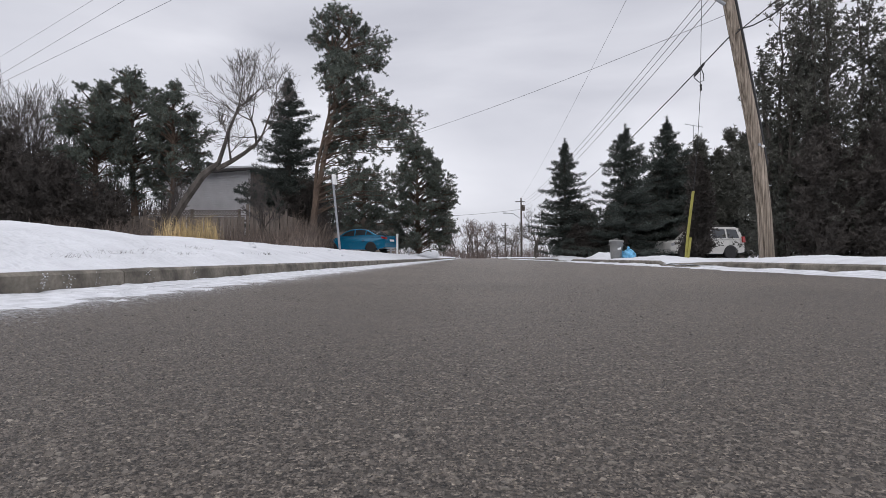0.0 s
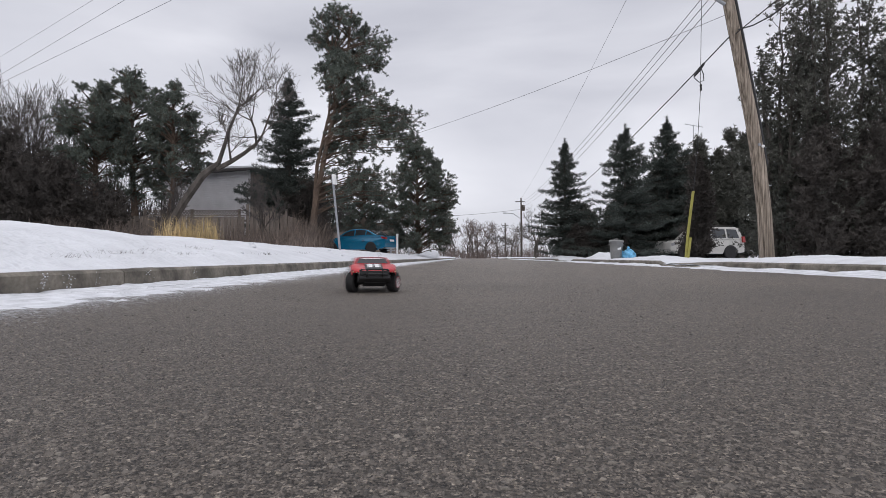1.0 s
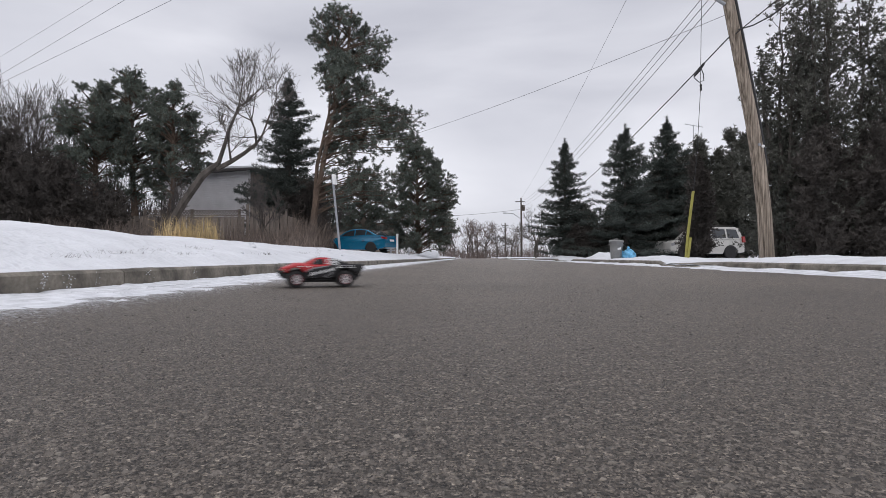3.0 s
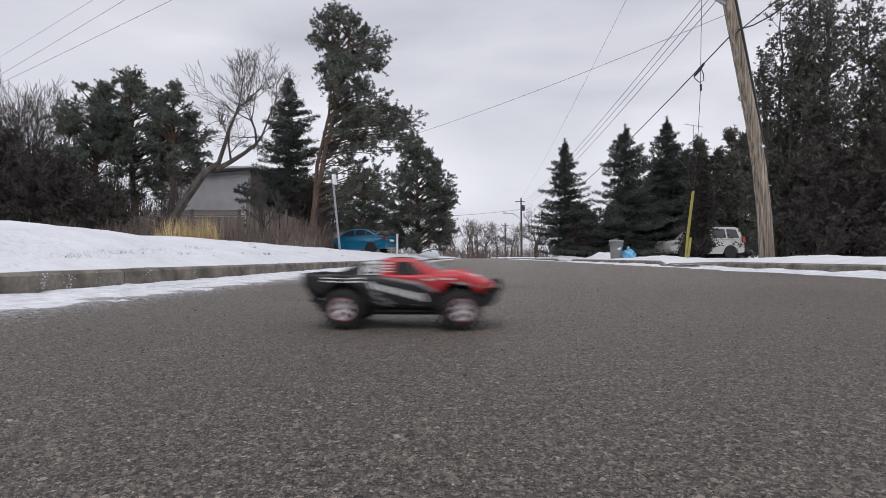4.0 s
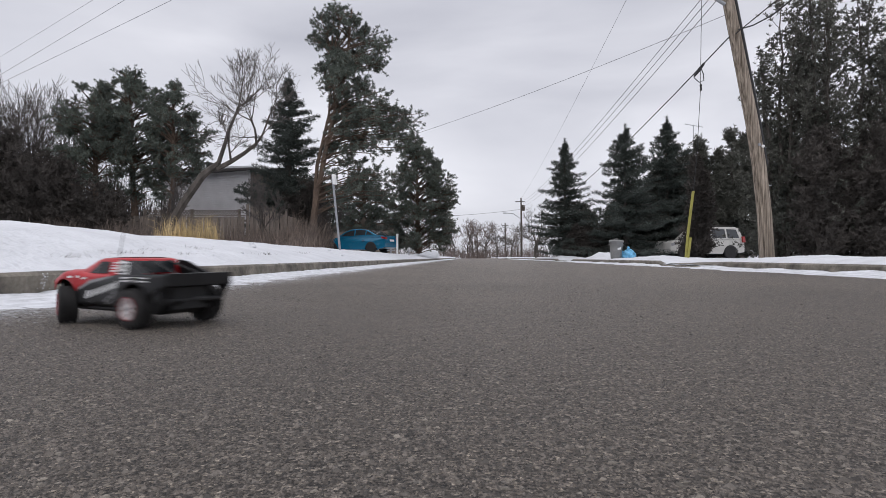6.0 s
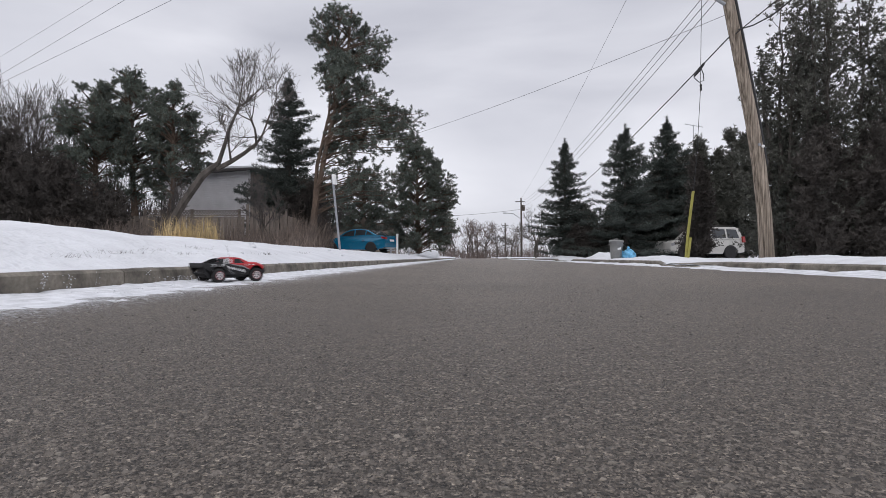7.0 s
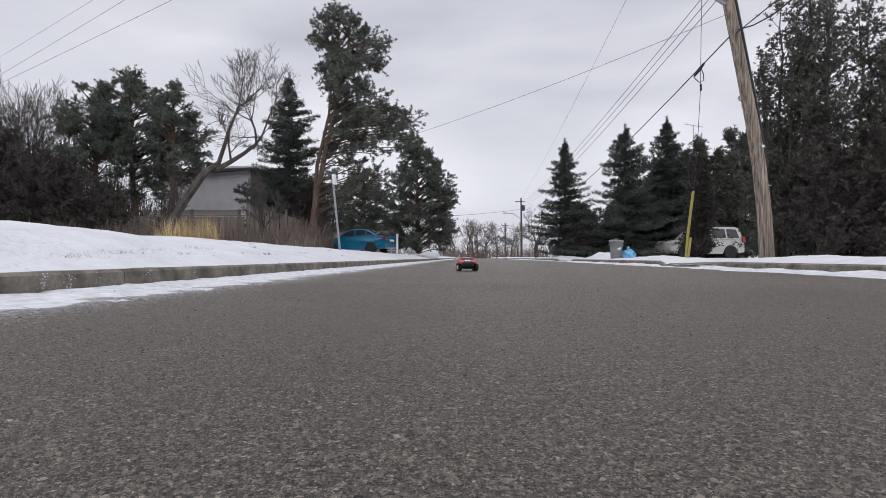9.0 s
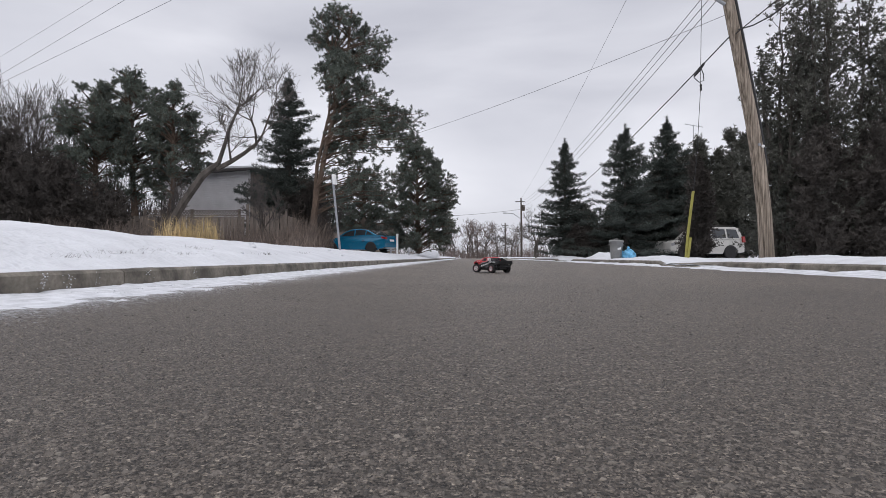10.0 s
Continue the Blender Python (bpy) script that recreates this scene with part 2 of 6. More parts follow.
def prism(bm, outline, y0, y1, squeeze=None, bevel=0.0):
    """An xz outline carried from y0 to y1; squeeze(x, z) scales the y of each point (bulging or leaning sides)."""
    k = squeeze or (lambda x, z: 1.0)
    a = [bm.verts.new((x, y0 * k(x, z), z)) for x, z in outline]
    b = [bm.verts.new((x, y1 * k(x, z), z)) for x, z in outline]
    n = len(outline)
    bm.faces.new(a)
    bm.faces.new(b[::-1])
    for i in range(n):
        bm.faces.new((a[i], a[(i + 1) % n], b[(i + 1) % n], b[i]))
    if bevel:
        es = [e for e in bm.edges if e.calc_length() > bevel * 2.5 and all(v in a or v in b for v in e.verts) and
              (e.verts[0] in a) == (e.verts[1] in a)]
        bmesh.ops.bevel(bm, geom=es, offset=bevel, segments=2, affect="EDGES", profile=0.6)
    return bm


def lathe(bm, prof, n=24, axis="Y", caps=True):
    """Rings of (radius, along) turned round an axis, capped at both ends."""
    rings = []
    for r, t in prof:
        ring = []
        for i in range(n):
            a = 2 * math.pi * i / n
            c, s = r * math.cos(a), r * math.sin(a)
            ring.append(bm.verts.new((c, t, s) if axis == "Y" else (c, s, t) if axis == "Z" else (t, c, s)))
        rings.append(ring)
    for p, q in zip(rings, rings[1:]):
        for i in range(n):
            bm.faces.new((p[i], p[(i + 1) % n], q[(i + 1) % n], q[i]))
    if caps:
        bm.faces.new(rings[0])
        bm.faces.new(rings[-1][::-1])
    return bm


def tube(bm, pts, radii, n=6):
    pts = [Vector(p) for p in pts]
    if not hasattr(radii, "__len__"):
        radii = [radii] * len(pts)
    rings = []
    for i, p in enumerate(pts):
        d = (pts[min(i + 1, len(pts) - 1)] - pts[max(i - 1, 0)]).normalized()
        u = d.cross(Vector((0.31, 0.95, 0.05))).normalized()
        v = d.cross(u)
        rings.append([bm.verts.new(p + radii[i] * (math.cos(2 * math.pi * k / n) * u + math.sin(2 * math.pi * k / n) * v)) for k in range(n)])
    for a, b in zip(rings, rings[1:]):
        for k in range(n):
            bm.faces.new((a[k], a[(k + 1) % n], b[(k + 1) % n], b[k]))
    bm.faces.new(rings[0])
    bm.faces.new(rings[-1][::-1])
    return bm


def segments_mesh(segs, sides=4):
    """Tapered pieces (start, radius, end, radius) as one array of verts and faces."""
    A = np.array([[*p, *q] for p, _, q, _ in segs])
    R = np.array([[a, b] for _, a, _, b in segs])
    P, Q = A[:, :3], A[:, 3:]
    D = Q - P
    D /= np.linalg.norm(D, axis=1, keepdims=True) + 1e-9
    H = np.tile([0.31, 0.87, 0.38], (len(D), 1))
    U = np.cross(D, H)
    U /= np.linalg.norm(U, axis=1, keepdims=True) + 1e-9
    V = np.cross(D, U)
    verts, n = [], len(segs)
    for base, rad in ((P, R[:, :1]), (Q, R[:, 1:])):
        for k in range(sides):
            a = 2 * math.pi * k / sides
            verts.append(base + rad * (math.cos(a) * U + math.sin(a) * V))
    verts = np.stack(verts, 1).reshape(-1, 3)
    o = np.arange(n)[:, None] * 2 * sides
    faces = np.concatenate([np.concatenate([o + k, o + (k + 1) % sides, o + sides + (k + 1) % sides, o + sides + k], 1) for k in range(sides)])
    return verts, faces


def needle_mesh(P, D, size, per, width, rng, spread=0.8):
    """Sprays of thin pointed blades at the points P, leaning along D."""
    n = len(P)
    P = np.repeat(P, per, 0)
    D = np.repeat(D, per, 0)
    R = rng.normal(size=P.shape)
    R /= np.linalg.norm(R, axis=1, keepdims=True)
    W = D * (1 - spread) + R * spread
    W /= np.linalg.norm(W, axis=1, keepdims=True) + 1e-9
    S = rng.normal(size=P.shape)
    S = np.cross(W, S)
    S /= np.linalg.norm(S, axis=1, keepdims=True) + 1e-9
    ln = size * rng.uniform(0.6, 1.25, (len(P), 1))
    w = width * rng.uniform(0.7, 1.3, (len(P), 1))
    start = P + W * ln * 0.05
    verts = np.stack([start - S * w * 0.5, start + S * w * 0.5, P + W * ln * 0.75 + S * w * 0.35, P + W * ln], 1).reshape(-1, 3)
    o = np.arange(len(P))[:, None] * 4
    faces = np.concatenate([o, o + 1, o + 2, o + 3], 1)
    return verts, faces


def grow(segs, tips, p, d, length, r, depth, rng, spread=0.55, kids=(2, 4), up=0.12, shrink=0.72, bend=0.18, steps=3):
    """A branch that wanders, then forks; thin ends are collected in tips."""
    p, d = np.array(p, float), np.array(d, float)
    r1 = r * 0.62
    for i in range(steps):
        d = d + rng.normal(size=3) * bend + np.array([0, 0, up])
        d /= np.linalg.norm(d)
        q = p + d * length / steps
        ra, rb = r + (r1 - r) * i / steps, r + (r1 - r) * (i + 1) / steps
        segs.append((p, ra, q, rb))
        if depth > 0 and i < steps - 1 and rng.random() < 0.75:
            e = d + rng.normal(size=3) * spread * 1.3
            grow(segs, tips, q, e / np.linalg.norm(e), length * shrink * rng.uniform(0.55, 0.9), rb * 0.55, depth - 1, rng, spread, kids, up, shrink, bend, steps)
        p = q
    tips.append((p, d))
    if depth > 0:
        for _ in range(rng.integers(*kids)):
            e = d + rng.normal(size=3) * spread
            grow(segs, tips, p, e / np.linalg.norm(e), length * shrink * rng.uniform(0.75, 1.1), r1 * 0.8, depth - 1, rng, spread, kids, up, shrink, bend, steps)


def height_sheet(name, xs, ys, zf, material, kind_label, category, skew=True):
    """A sheet over the street's own axes, lifted by zf(x, y)."""
    verts, faces = [], []
    for y in ys:
        for x in xs:
            verts.append((x + (LEAN * y if skew else 0), y, zf(x, y)))
    n = len(xs)
    for j in range(len(ys) - 1):
        for i in range(n - 1):
            faces.append((j * n + i, j * n + i + 1, (j + 1) * n + i + 1, (j + 1) * n + i))
    ob = link_mesh(name, verts, faces, material, smooth=True)
    return tagged(ob, kind_label, category, kind="structure")


def steps_to(a, b, first, growth):
    out, s = [a], first
    while out[-1] + s < b:
        out.append(out[-1] + s)
        s *= growth
    return out + [b]


def nz(x, y, s, seed=0.0):
    return noise.noise(Vector((x * s, y * s, seed)))


# ---- ground, road, kerbs, snow ----
def build_ground():
    v, f = [], []
    ring = [-1500, -300, -60, 0, 60, 300, 1500]
    for y in ring:
        for x in ring:
            v.append((x, y, -0.06))
    n = len(ring)
    for j in range(n - 1):
        for i in range(n - 1):
            f.append((j * n + i, j * n + i + 1, (j + 1) * n + i + 1, (j + 1) * n + i))
    tagged(link_mesh("ground", v, f, M_SOIL), "snow-covered open ground out to the horizon", "ground", kind="structure")
    ys = steps_to(-25, 320, 3, 1.08)
    xs = [KERB_L, -1.2, 0, 1.2, 2.4, 3.6, KERB_R]
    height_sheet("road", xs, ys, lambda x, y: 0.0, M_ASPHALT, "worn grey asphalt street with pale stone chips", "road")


def kerb_z(y, side):
    if side > 0:                       # two lowered crossings
        for a, b in ((9.6, 13.2), (24.0, 29.0)):
            k = min(max((y - a) / 0.6, 0), 1) * min(max((b - y) / 0.6, 0), 1)
            if k > 0:
                return 0.125 - 0.09 * k
        return 0.125
    return 0.13


def build_kerbs():
    for side, x0, name in ((-1, KERB_L, "kerb_west"), (1, KERB_R, "kerb_east")):
        length, gap, y = 1.95, 0.008, -8.0
        root = thing(name, Matrix(), "stained concrete kerb with recessed joints and snow on top", "kerb", kind="structure")
        while y < 62:
            y1 = y + length
            bm = bmesh.new()
            rows = []
            for i in range(9):
                t = y + (y1 - gap - y) * i / 8
                z = kerb_z(t, side)
                w = nz(t, side, 3.1, 4) * 0.006
                xx = x0 + LEAN * t + w
                s = side
                rows.append([bm.verts.new(p) for p in ((xx, t, -0.05), (xx + s * 0.012, t, z - 0.022), (xx + s * 0.035, t, z - 0.003),
                                                      (xx + s * 0.16, t, z), (xx + s * 0.16, t, -0.05))])
            for a, b in zip(rows, rows[1:]):
                for k in range(4):
                    bm.faces.new((a[k], a[k + 1], b[k + 1], b[k]))
            bm.faces.new(rows[0])
            bm.faces.new(rows[-1][::-1])
            part("kerb_stone", bm, M_KERB, root)
            y = y1


def crest(y):
    tab = ((-10, .55), (5.0, .55), (5.7, .545), (6.4, .455), (7.9, .52), (10.2, .49), (17.6, .46), (30, .40), (60, .30), (320, .25))
    for (a, za), (b, zb) in zip(tab, tab[1:]):
        if y <= b:
            k = max(0, (y - a) / (b - a))
            k = k * k * (3 - 2 * k)
            return za + (zb - za) * k
    return tab[-1][1]


def west_z(s, y):
    """Height of the west bank, s metres behind the kerb's face."""
    lip = 0.05 + 0.03 * nz(s, y, 4.0, 2) + 0.02 * nz(s, y, 17, 2)
    c = crest(y)
    k = min(max((s - 0.12) / 1.9, 0), 1)
    z = 0.12 + (c - 0.12) * (1 - (1 - k) ** 1.7)
    if s > 2.2:
        z += 0.012 * (min(s, 14) - 2.2) + (0.5 - c) * min((s - 2.2) / 8, 1) * 0.5
    z += 0.036 * nz(s, y, 1.3, 7) * min(1, s) + 0.020 * nz(s, y, 5, 9) + 0.011 * nz(s, y, 13, 3)
    z += (0.5 + 0.3 * nz(s, y, 1.8, 1)) * math.exp(-((y - 40) / 1.8) ** 2 - ((s - 0.7) / 0.95) ** 4)
    if s < 0.14:
        z = 0.105 + min(s / 0.14, 1) * lip
    return z


def east_z(s, y):
    calm = 1 - 0.8 * math.exp(-((y - 18.9) / 1.1) ** 2)
    hump = 0.06 * calm * max(0, 1 - ((s - 1.0) / 0.9) ** 2)
    for yc, hc, w in ((21.6, 0.24, 0.9), (15.6, 0.05, 1.2), (8.3, 0.04, 0.9), (31, .1, 1.5)):
        hump += hc * math.exp(-((y - yc) / w) ** 2) * max(0, 1 - ((s - 0.95) / 0.8) ** 2)
    z = 0.10 + 0.05 * min(max((s - 0.05) / 0.25, 0), 1) + hump * (0.85 + 0.5 * nz(s, y, 2.2, 3))
    z += 0.012 * nz(s, y, 5, 5)
    for a, b in ((9.6, 13.2), (24.0, 29.0)):
        k = min(max((y - a) / 0.5, 0), 1) * min(max((b - y) / 0.5, 0), 1)
        z = z * (1 - k) + k * (0.045 + 0.03 * min(s, 4) + 0.012 * nz(s, y, 3, 8))
    return z


def build_banks():
    ys = steps_to(0.2, 130, 0.05, 1.012)
    ss = [0.02, 0.06, 0.10, 0.14, 0.19, 0.26, 0.36, 0.5, 0.68, 0.9, 1.15, 1.45, 1.8, 2.2, 2.7, 3.4, 4.5, 6, 8, 11, 15, 22, 34, 60]
    ys = [-12.0, -4.0] + ys
    ob = height_sheet("snow_bank_west", [KERB_L - 0.03 - s for s in ss], ys, lambda x, y: west_z(KERB_L - 0.03 - x, y), M_SNOW,
                      "long bank of old white snow behind the kerb", "snow bank")
    ob = height_sheet("snow_bank_east", [KERB_R + 0.03 + s for s in ss], ys, lambda x, y: east_z(x - KERB_R - 0.03, y), M_SNOW,
                      "low shovelled snow bank along the kerb", "snow bank")

    def gutter_w(x, y):
        s = x - KERB_L
        edge = 0.62 + 0.16 * nz(0, y, 0.55, 3) + 0.10 * nz(s, y, 2.7, 4)
        z = 0.022 * (1 - s / edge) + 0.011 * nz(s, y, 5, 5) + 0.010 * nz(s, y, 19, 5) + 0.005 * nz(s, y, 47, 2) - 0.003
        return max(z, -0.02)

    def gutter_e(x, y):
        s = KERB_R - x
        edge = 0.5 + 0.22 * nz(0, y, 0.8, 6) + 0.1 * nz(s, y, 2.3, 4)
        k = 1.0
        for a, b in ((9.9, 12.8), (24, 29)):
            if a < y < b:
                k = 0.25
        z = 0.06 * k * (1 - (s / edge) ** 2) * (0.7 + 0.7 * nz(s, y, 1.6, 8)) + 0.008 * nz(s, y, 15, 5) - 0.006
        return max(z, -0.02)

    ys = [-12.0, -8.0, -5.0, -3.0, -2.0, -1.2, -0.6, -0.2, 0.2, 0.4] + steps_to(0.6, 60, 0.03, 1.008)
    height_sheet("gutter_snow_west", [KERB_L + 1.3 * i / 44 for i in range(45)], ys, gutter_w, M_SLUSH, "thin crust of snow in the gutter", "snow")
    height_sheet("gutter_snow_east", [KERB_R - 1.1 * i / 30 for i in range(31)], ys, gutter_e, M_SLUSH, "thin heaped snow in the gutter", "snow")


def scatter_pebbles():
    """Stone chips standing proud of the binder where the street is seen from a hand's height."""
    rng = np.random.default_rng(5)
    n = 60000
    y = 0.33 * (4.2 / 0.33) ** rng.random(n)
    x = (rng.random(n) * 2 - 1) * 0.92 * y
    x = np.where(x < KERB_L + 0.85, x + 1.6, x)
    r = rng.uniform(0.0009, 0.0026, n) * (1 + 1.3 * (rng.random(n) > 0.97)) * (0.85 + 0.15 * y)
    a = rng.uniform(0, 6.28, n)
    base = np.array([[1, 0, 0], [.31, .95, 0], [-.81, .59, 0], [-.81, -.59, 0], [.31, -.95, 0], [0, 0, 0.75]])
    jit = rng.uniform(0.65, 1.3, (n, 6, 1))
    V = base[None] * jit * r[:, None, None]
    V[:, :, 1] *= rng.uniform(0.6, 1, (n, 1))
    c, s = np.cos(a)[:, None], np.sin(a)[:, None]
    X = V[:, :, 0] * c - V[:, :, 1] * s + x[:, None]
    Y = V[:, :, 0] * s + V[:, :, 1] * c + y[:, None]
    verts = np.stack([X, Y, V[:, :, 2] * 1.0 - 0.0002], 2).reshape(-1, 3)
    o = np.arange(n)[:, None] * 6
    faces = np.concatenate([np.concatenate([o + k, o + (k + 1) % 5, o + 5], 1) for k in range(5)])
    # fewer, larger pale stones, worn flat
    k = 520
    y = 0.40 * (5.5 / 0.40) ** rng.random(k)
    x = (rng.random(k) * 2 - 1) * 0.88 * y
    keep = x > KERB_L + 0.9
    x, y = x[keep], y[keep]
    k = len(x)
    r = rng.uniform(0.0018, 0.0048, k) * (1 + 0.5 * (rng.random(k) > 0.93))
    ang = np.arange(8) * math.pi / 4
    V = np.stack([np.cos(ang), np.sin(ang), np.zeros(8)], 1)[None] * rng.uniform(0.5, 1.3, (k, 8, 1)) * r[:, None, None]
    V = np.concatenate([V, V * 0.6 + np.array([0, 0, 1]) * (r * 0.30)[:, None, None]], 1)
    V[:, :, 0] += x[:, None]
    V[:, :, 1] += y[:, None]
    o = np.arange(k)[:, None] * 16
    quads = np.concatenate([np.concatenate([o + i, o + (i + 1) % 8, o + 8 + (i + 1) % 8, o + 8 + i], 1) for i in range(8)]).tolist()
    tops = np.concatenate([o + 8 + i for i in range(8)], 1).tolist()
    tagged(link_mesh("pale_stones", V.reshape(-1, 3), quads + tops, M_PALE_STONE), "larger pale stones worn flat in the asphalt", "gravel", kind="stuff")
    tagged(link_mesh("stone_chips", verts, faces, M_STONE), "pale and dark stone chips set in the asphalt", "gravel", kind="stuff")


build_ground()
build_kerbs()
build_banks()
scatter_pebbles()


# ---- trees ----
def conifer_parts(root, segs, bark, P, D, size, per, width, rng, needles, spread=0.8, sides=5):
    v, f = segments_mesh(segs, sides)
    link_mesh("trunk", v, f, bark, root)
    v, f = needle_mesh(np.array(P), np.array(D), size, per, width, rng, spread)
    link_mesh("crown", v, f, needles, root)


def spruce(name, x, y, z, height, radius, seed, label, dense=1.0, needles=None, low=0.06, group=""):
    rng = np.random.default_rng(seed)
    root = thing(name, pose(x, y, z), label, "spruce tree", group)
    segs = [(np.array([0, 0, -0.2]), 0.16 * height / 8, np.array([0, 0, height * 0.97]), 0.015)]
    P, D = [], []
    h = height * low
    while h < height * 0.985:
        t = h / height
        R = radius * 1.25 * (1 - t) ** 0.82 * (0.8 + 0.4 * rng.random())
        for k in range(int(rng.integers(6, 9))):
            a = rng.uniform(0, 2 * math.pi)
            ln = max(0.12, R * rng.uniform(0.55, 1.2))
            o = np.array([math.cos(a), math.sin(a), 0])
            p = np.array([0, 0, h + rng.uniform(-0.12, 0.12)])
            droop = -0.30 + 0.62 * t
            q = p + o * ln * 0.55 + np.array([0, 0, droop * ln * 0.5])
            e = q + o * ln * 0.45 + np.array([0, 0, (droop * 0.3 + 0.22) * ln * 0.45])
            segs.append((p, 0.03 * (1 - t) + 0.008, q, 0.014))
            segs.append((q, 0.014, e, 0.004))
            m = int((3 + 19 * ln) * dense)
            for i in range(m):
                u = (i + rng.random()) / m
                c = p + (q - p) * min(u / 0.55, 1) + (e - q) * max(0, (u - 0.55) / 0.45)
                side = np.array([-o[1], o[0], 0]) * rng.normal() * 0.20 * ln * (1.1 - u)
                P.append(c + side + np.array([0, 0, -0.05 - 0.10 * rng.random()]))
                D.append(o * 0.8 + side * 1.2 + np.array([0, 0, -0.25 + 0.35 * u]))
        h += 0.20 + 0.15 * rng.random() * (1 - 0.5 * t)
    for i in range(10):
        P.append([0, 0, height * (0.93 + 0.008 * i)])
        D.append([0, 0, 1.5])
    conifer_parts(root, segs, M_BARK, P, D, 0.165, 16, 0.019, rng, needles or M_SPRUCE, 0.6)
    return root


def pine(name, spine, layers, seed, label, r0=0.2, fork=None, size=0.26, per=13, limbs=11, twigs=14, tall=1.0):
    """A limbed pine: spine is the trunk's line, layers are (height, centre x, centre y, radius, how full)."""
    rng = np.random.default_rng(seed)
    z0 = spine[0][2]
    spine = [(x, y, z0 + (z - z0) * tall) for x, y, z in spine]
    layers = [(z0 + (z - z0) * tall, cx, cy, R, full) for z, cx, cy, R, full in layers]
    base = np.array(spine[0], float)
    root = thing(name, pose(*spine[0]), label, "pine tree")
    pts = [np.array(p, float) - base for p in spine]
    segs, P, D = [], [], []

    def stem(line, ra, rb):
        n = len(line) - 1
        for i in range(n):
            segs.append((line[i], ra + (rb - ra) * i / n, line[i + 1], ra + (rb - ra) * (i + 1) / n))

    stem(pts, r0, 0.03)
    lines = [pts]
    for f in fork or ():
        line = [np.array(p, float) - base for p in f]
        stem(line, r0 * 0.62, 0.025)
        lines.append(line)

    def at_height(line, z):
        for a, b in zip(line, line[1:]):
            if a[2] <= z <= b[2]:
                return a + (b - a) * (z - a[2]) / (b[2] - a[2])
        return line[0] if z < line[0][2] else line[-1]

    for (z, cx, cy, R, full) in layers:
        c = np.array([cx, cy, z]) - base
        for k in range(int(limbs * full + 0.5)):
            a = rng.uniform(0, 2 * math.pi)
            u = math.sqrt(rng.uniform(0.12, 1))
            end = c + np.array([math.cos(a) * R * u, math.sin(a) * R * u, rng.normal() * 0.28])
            zs = end[2] - 0.15 - 0.22 * u * R
            line = lines[int(rng.integers(len(lines)))]
            s = at_height(line if zs > line[0][2] else lines[0], zs)
            mid = (s + end) / 2 + np.array([0, 0, 0.12 * R]) + rng.normal(size=3) * 0.08
            segs.append((s, 0.034, mid, 0.022))
            segs.append((mid, 0.022, end, 0.010))
            way = (end - mid) / (np.linalg.norm(end - mid) + 1e-6)
            for j in range(int(twigs * (0.6 + 0.8 * rng.random()))):
                t = rng.uniform(0.25, 1.0)
                st = mid + (end - mid) * max(t, 0)
                w = way * 0.7 + rng.normal(size=3) * 0.65 + np.array([0, 0, 0.35])
                w /= np.linalg.norm(w)
                ln = rng.uniform(0.18, 0.5)
                tip = st + w * ln
                segs.append((st, 0.010, tip, 0.006))
                for q in (1.0, 0.78, 0.55):
                    P.append(st + w * ln * q + rng.normal(size=3) * 0.03)
                    D.append(w)
    conifer_parts(root, segs, M_BARK_PINE, P, D, size * 0.42, per + 8, 0.0185, rng, M_PINE, 0.80)
    return root


def cedar(name, x, y, z, height, radius, seed, label, needles, stems=3, dense=1.0, skirt=0.0, group="", size=0.22, width=0.040):
    """A ragged upright cedar: several stems, rising limbs, flat sprays with gaps between them."""
    rng = np.random.default_rng(seed)
    root = thing(name, pose(x, y, z), label, "cedar tree", group)
    segs, P, D = [], [], []
    for s in range(stems):
        a = rng.uniform(0, 6.28)
        off = np.array([math.cos(a), math.sin(a), 0]) * radius * (0.0 if s == 0 else 0.42)
        top = height * (1.0 if s == 0 else rng.uniform(0.72, 0.96))
        p, n = off * 0.35 + np.array([0, 0, -0.1]), 9
        q0 = p
        for i in range(n):
            q = off * (0.35 + 0.65 * (i + 1) / n) + np.array([rng.normal() * 0.05, rng.normal() * 0.05, top * (i + 1) / n])
            segs.append((q0, 0.08 * (1 - i / n) + 0.010, q, 0.08 * (1 - (i + 1) / n) + 0.010))
            q0 = q
        m = int(height * 15 * dense)
        for k in range(m):
            t = skirt + (1 - skirt) * rng.random() ** 0.9
            R = radius * (0.95 if stems > 1 else 1.2) * (1.03 - t) ** 0.5 * rng.uniform(0.4, 1.2) * (0.82 + 0.18 * math.sin(9 * t + s))
            a = rng.uniform(0, 6.28)
            o = np.array([math.cos(a), math.sin(a), 0])
            st = off * (0.35 + 0.65 * t) + np.array([0, 0, top * t - 0.3 * R])
            end = st + o * R + np.array([0, 0, 0.75 * R + 0.1])
            segs.append((st, 0.010, end, 0.004))
            c = int(5 + 9 * R)
            for j in range(c):
                u = 0.25 + 0.8 * rng.random()
                P.append(st + (end - st) * u + rng.normal(size=3) * 0.07)
                D.append(o * 0.5 + np.array([0, 0, 0.9]))
    conifer_parts(root, segs, M_BARK, P, D, size, 8, width, rng, needles, 0.55, 4)
    return root


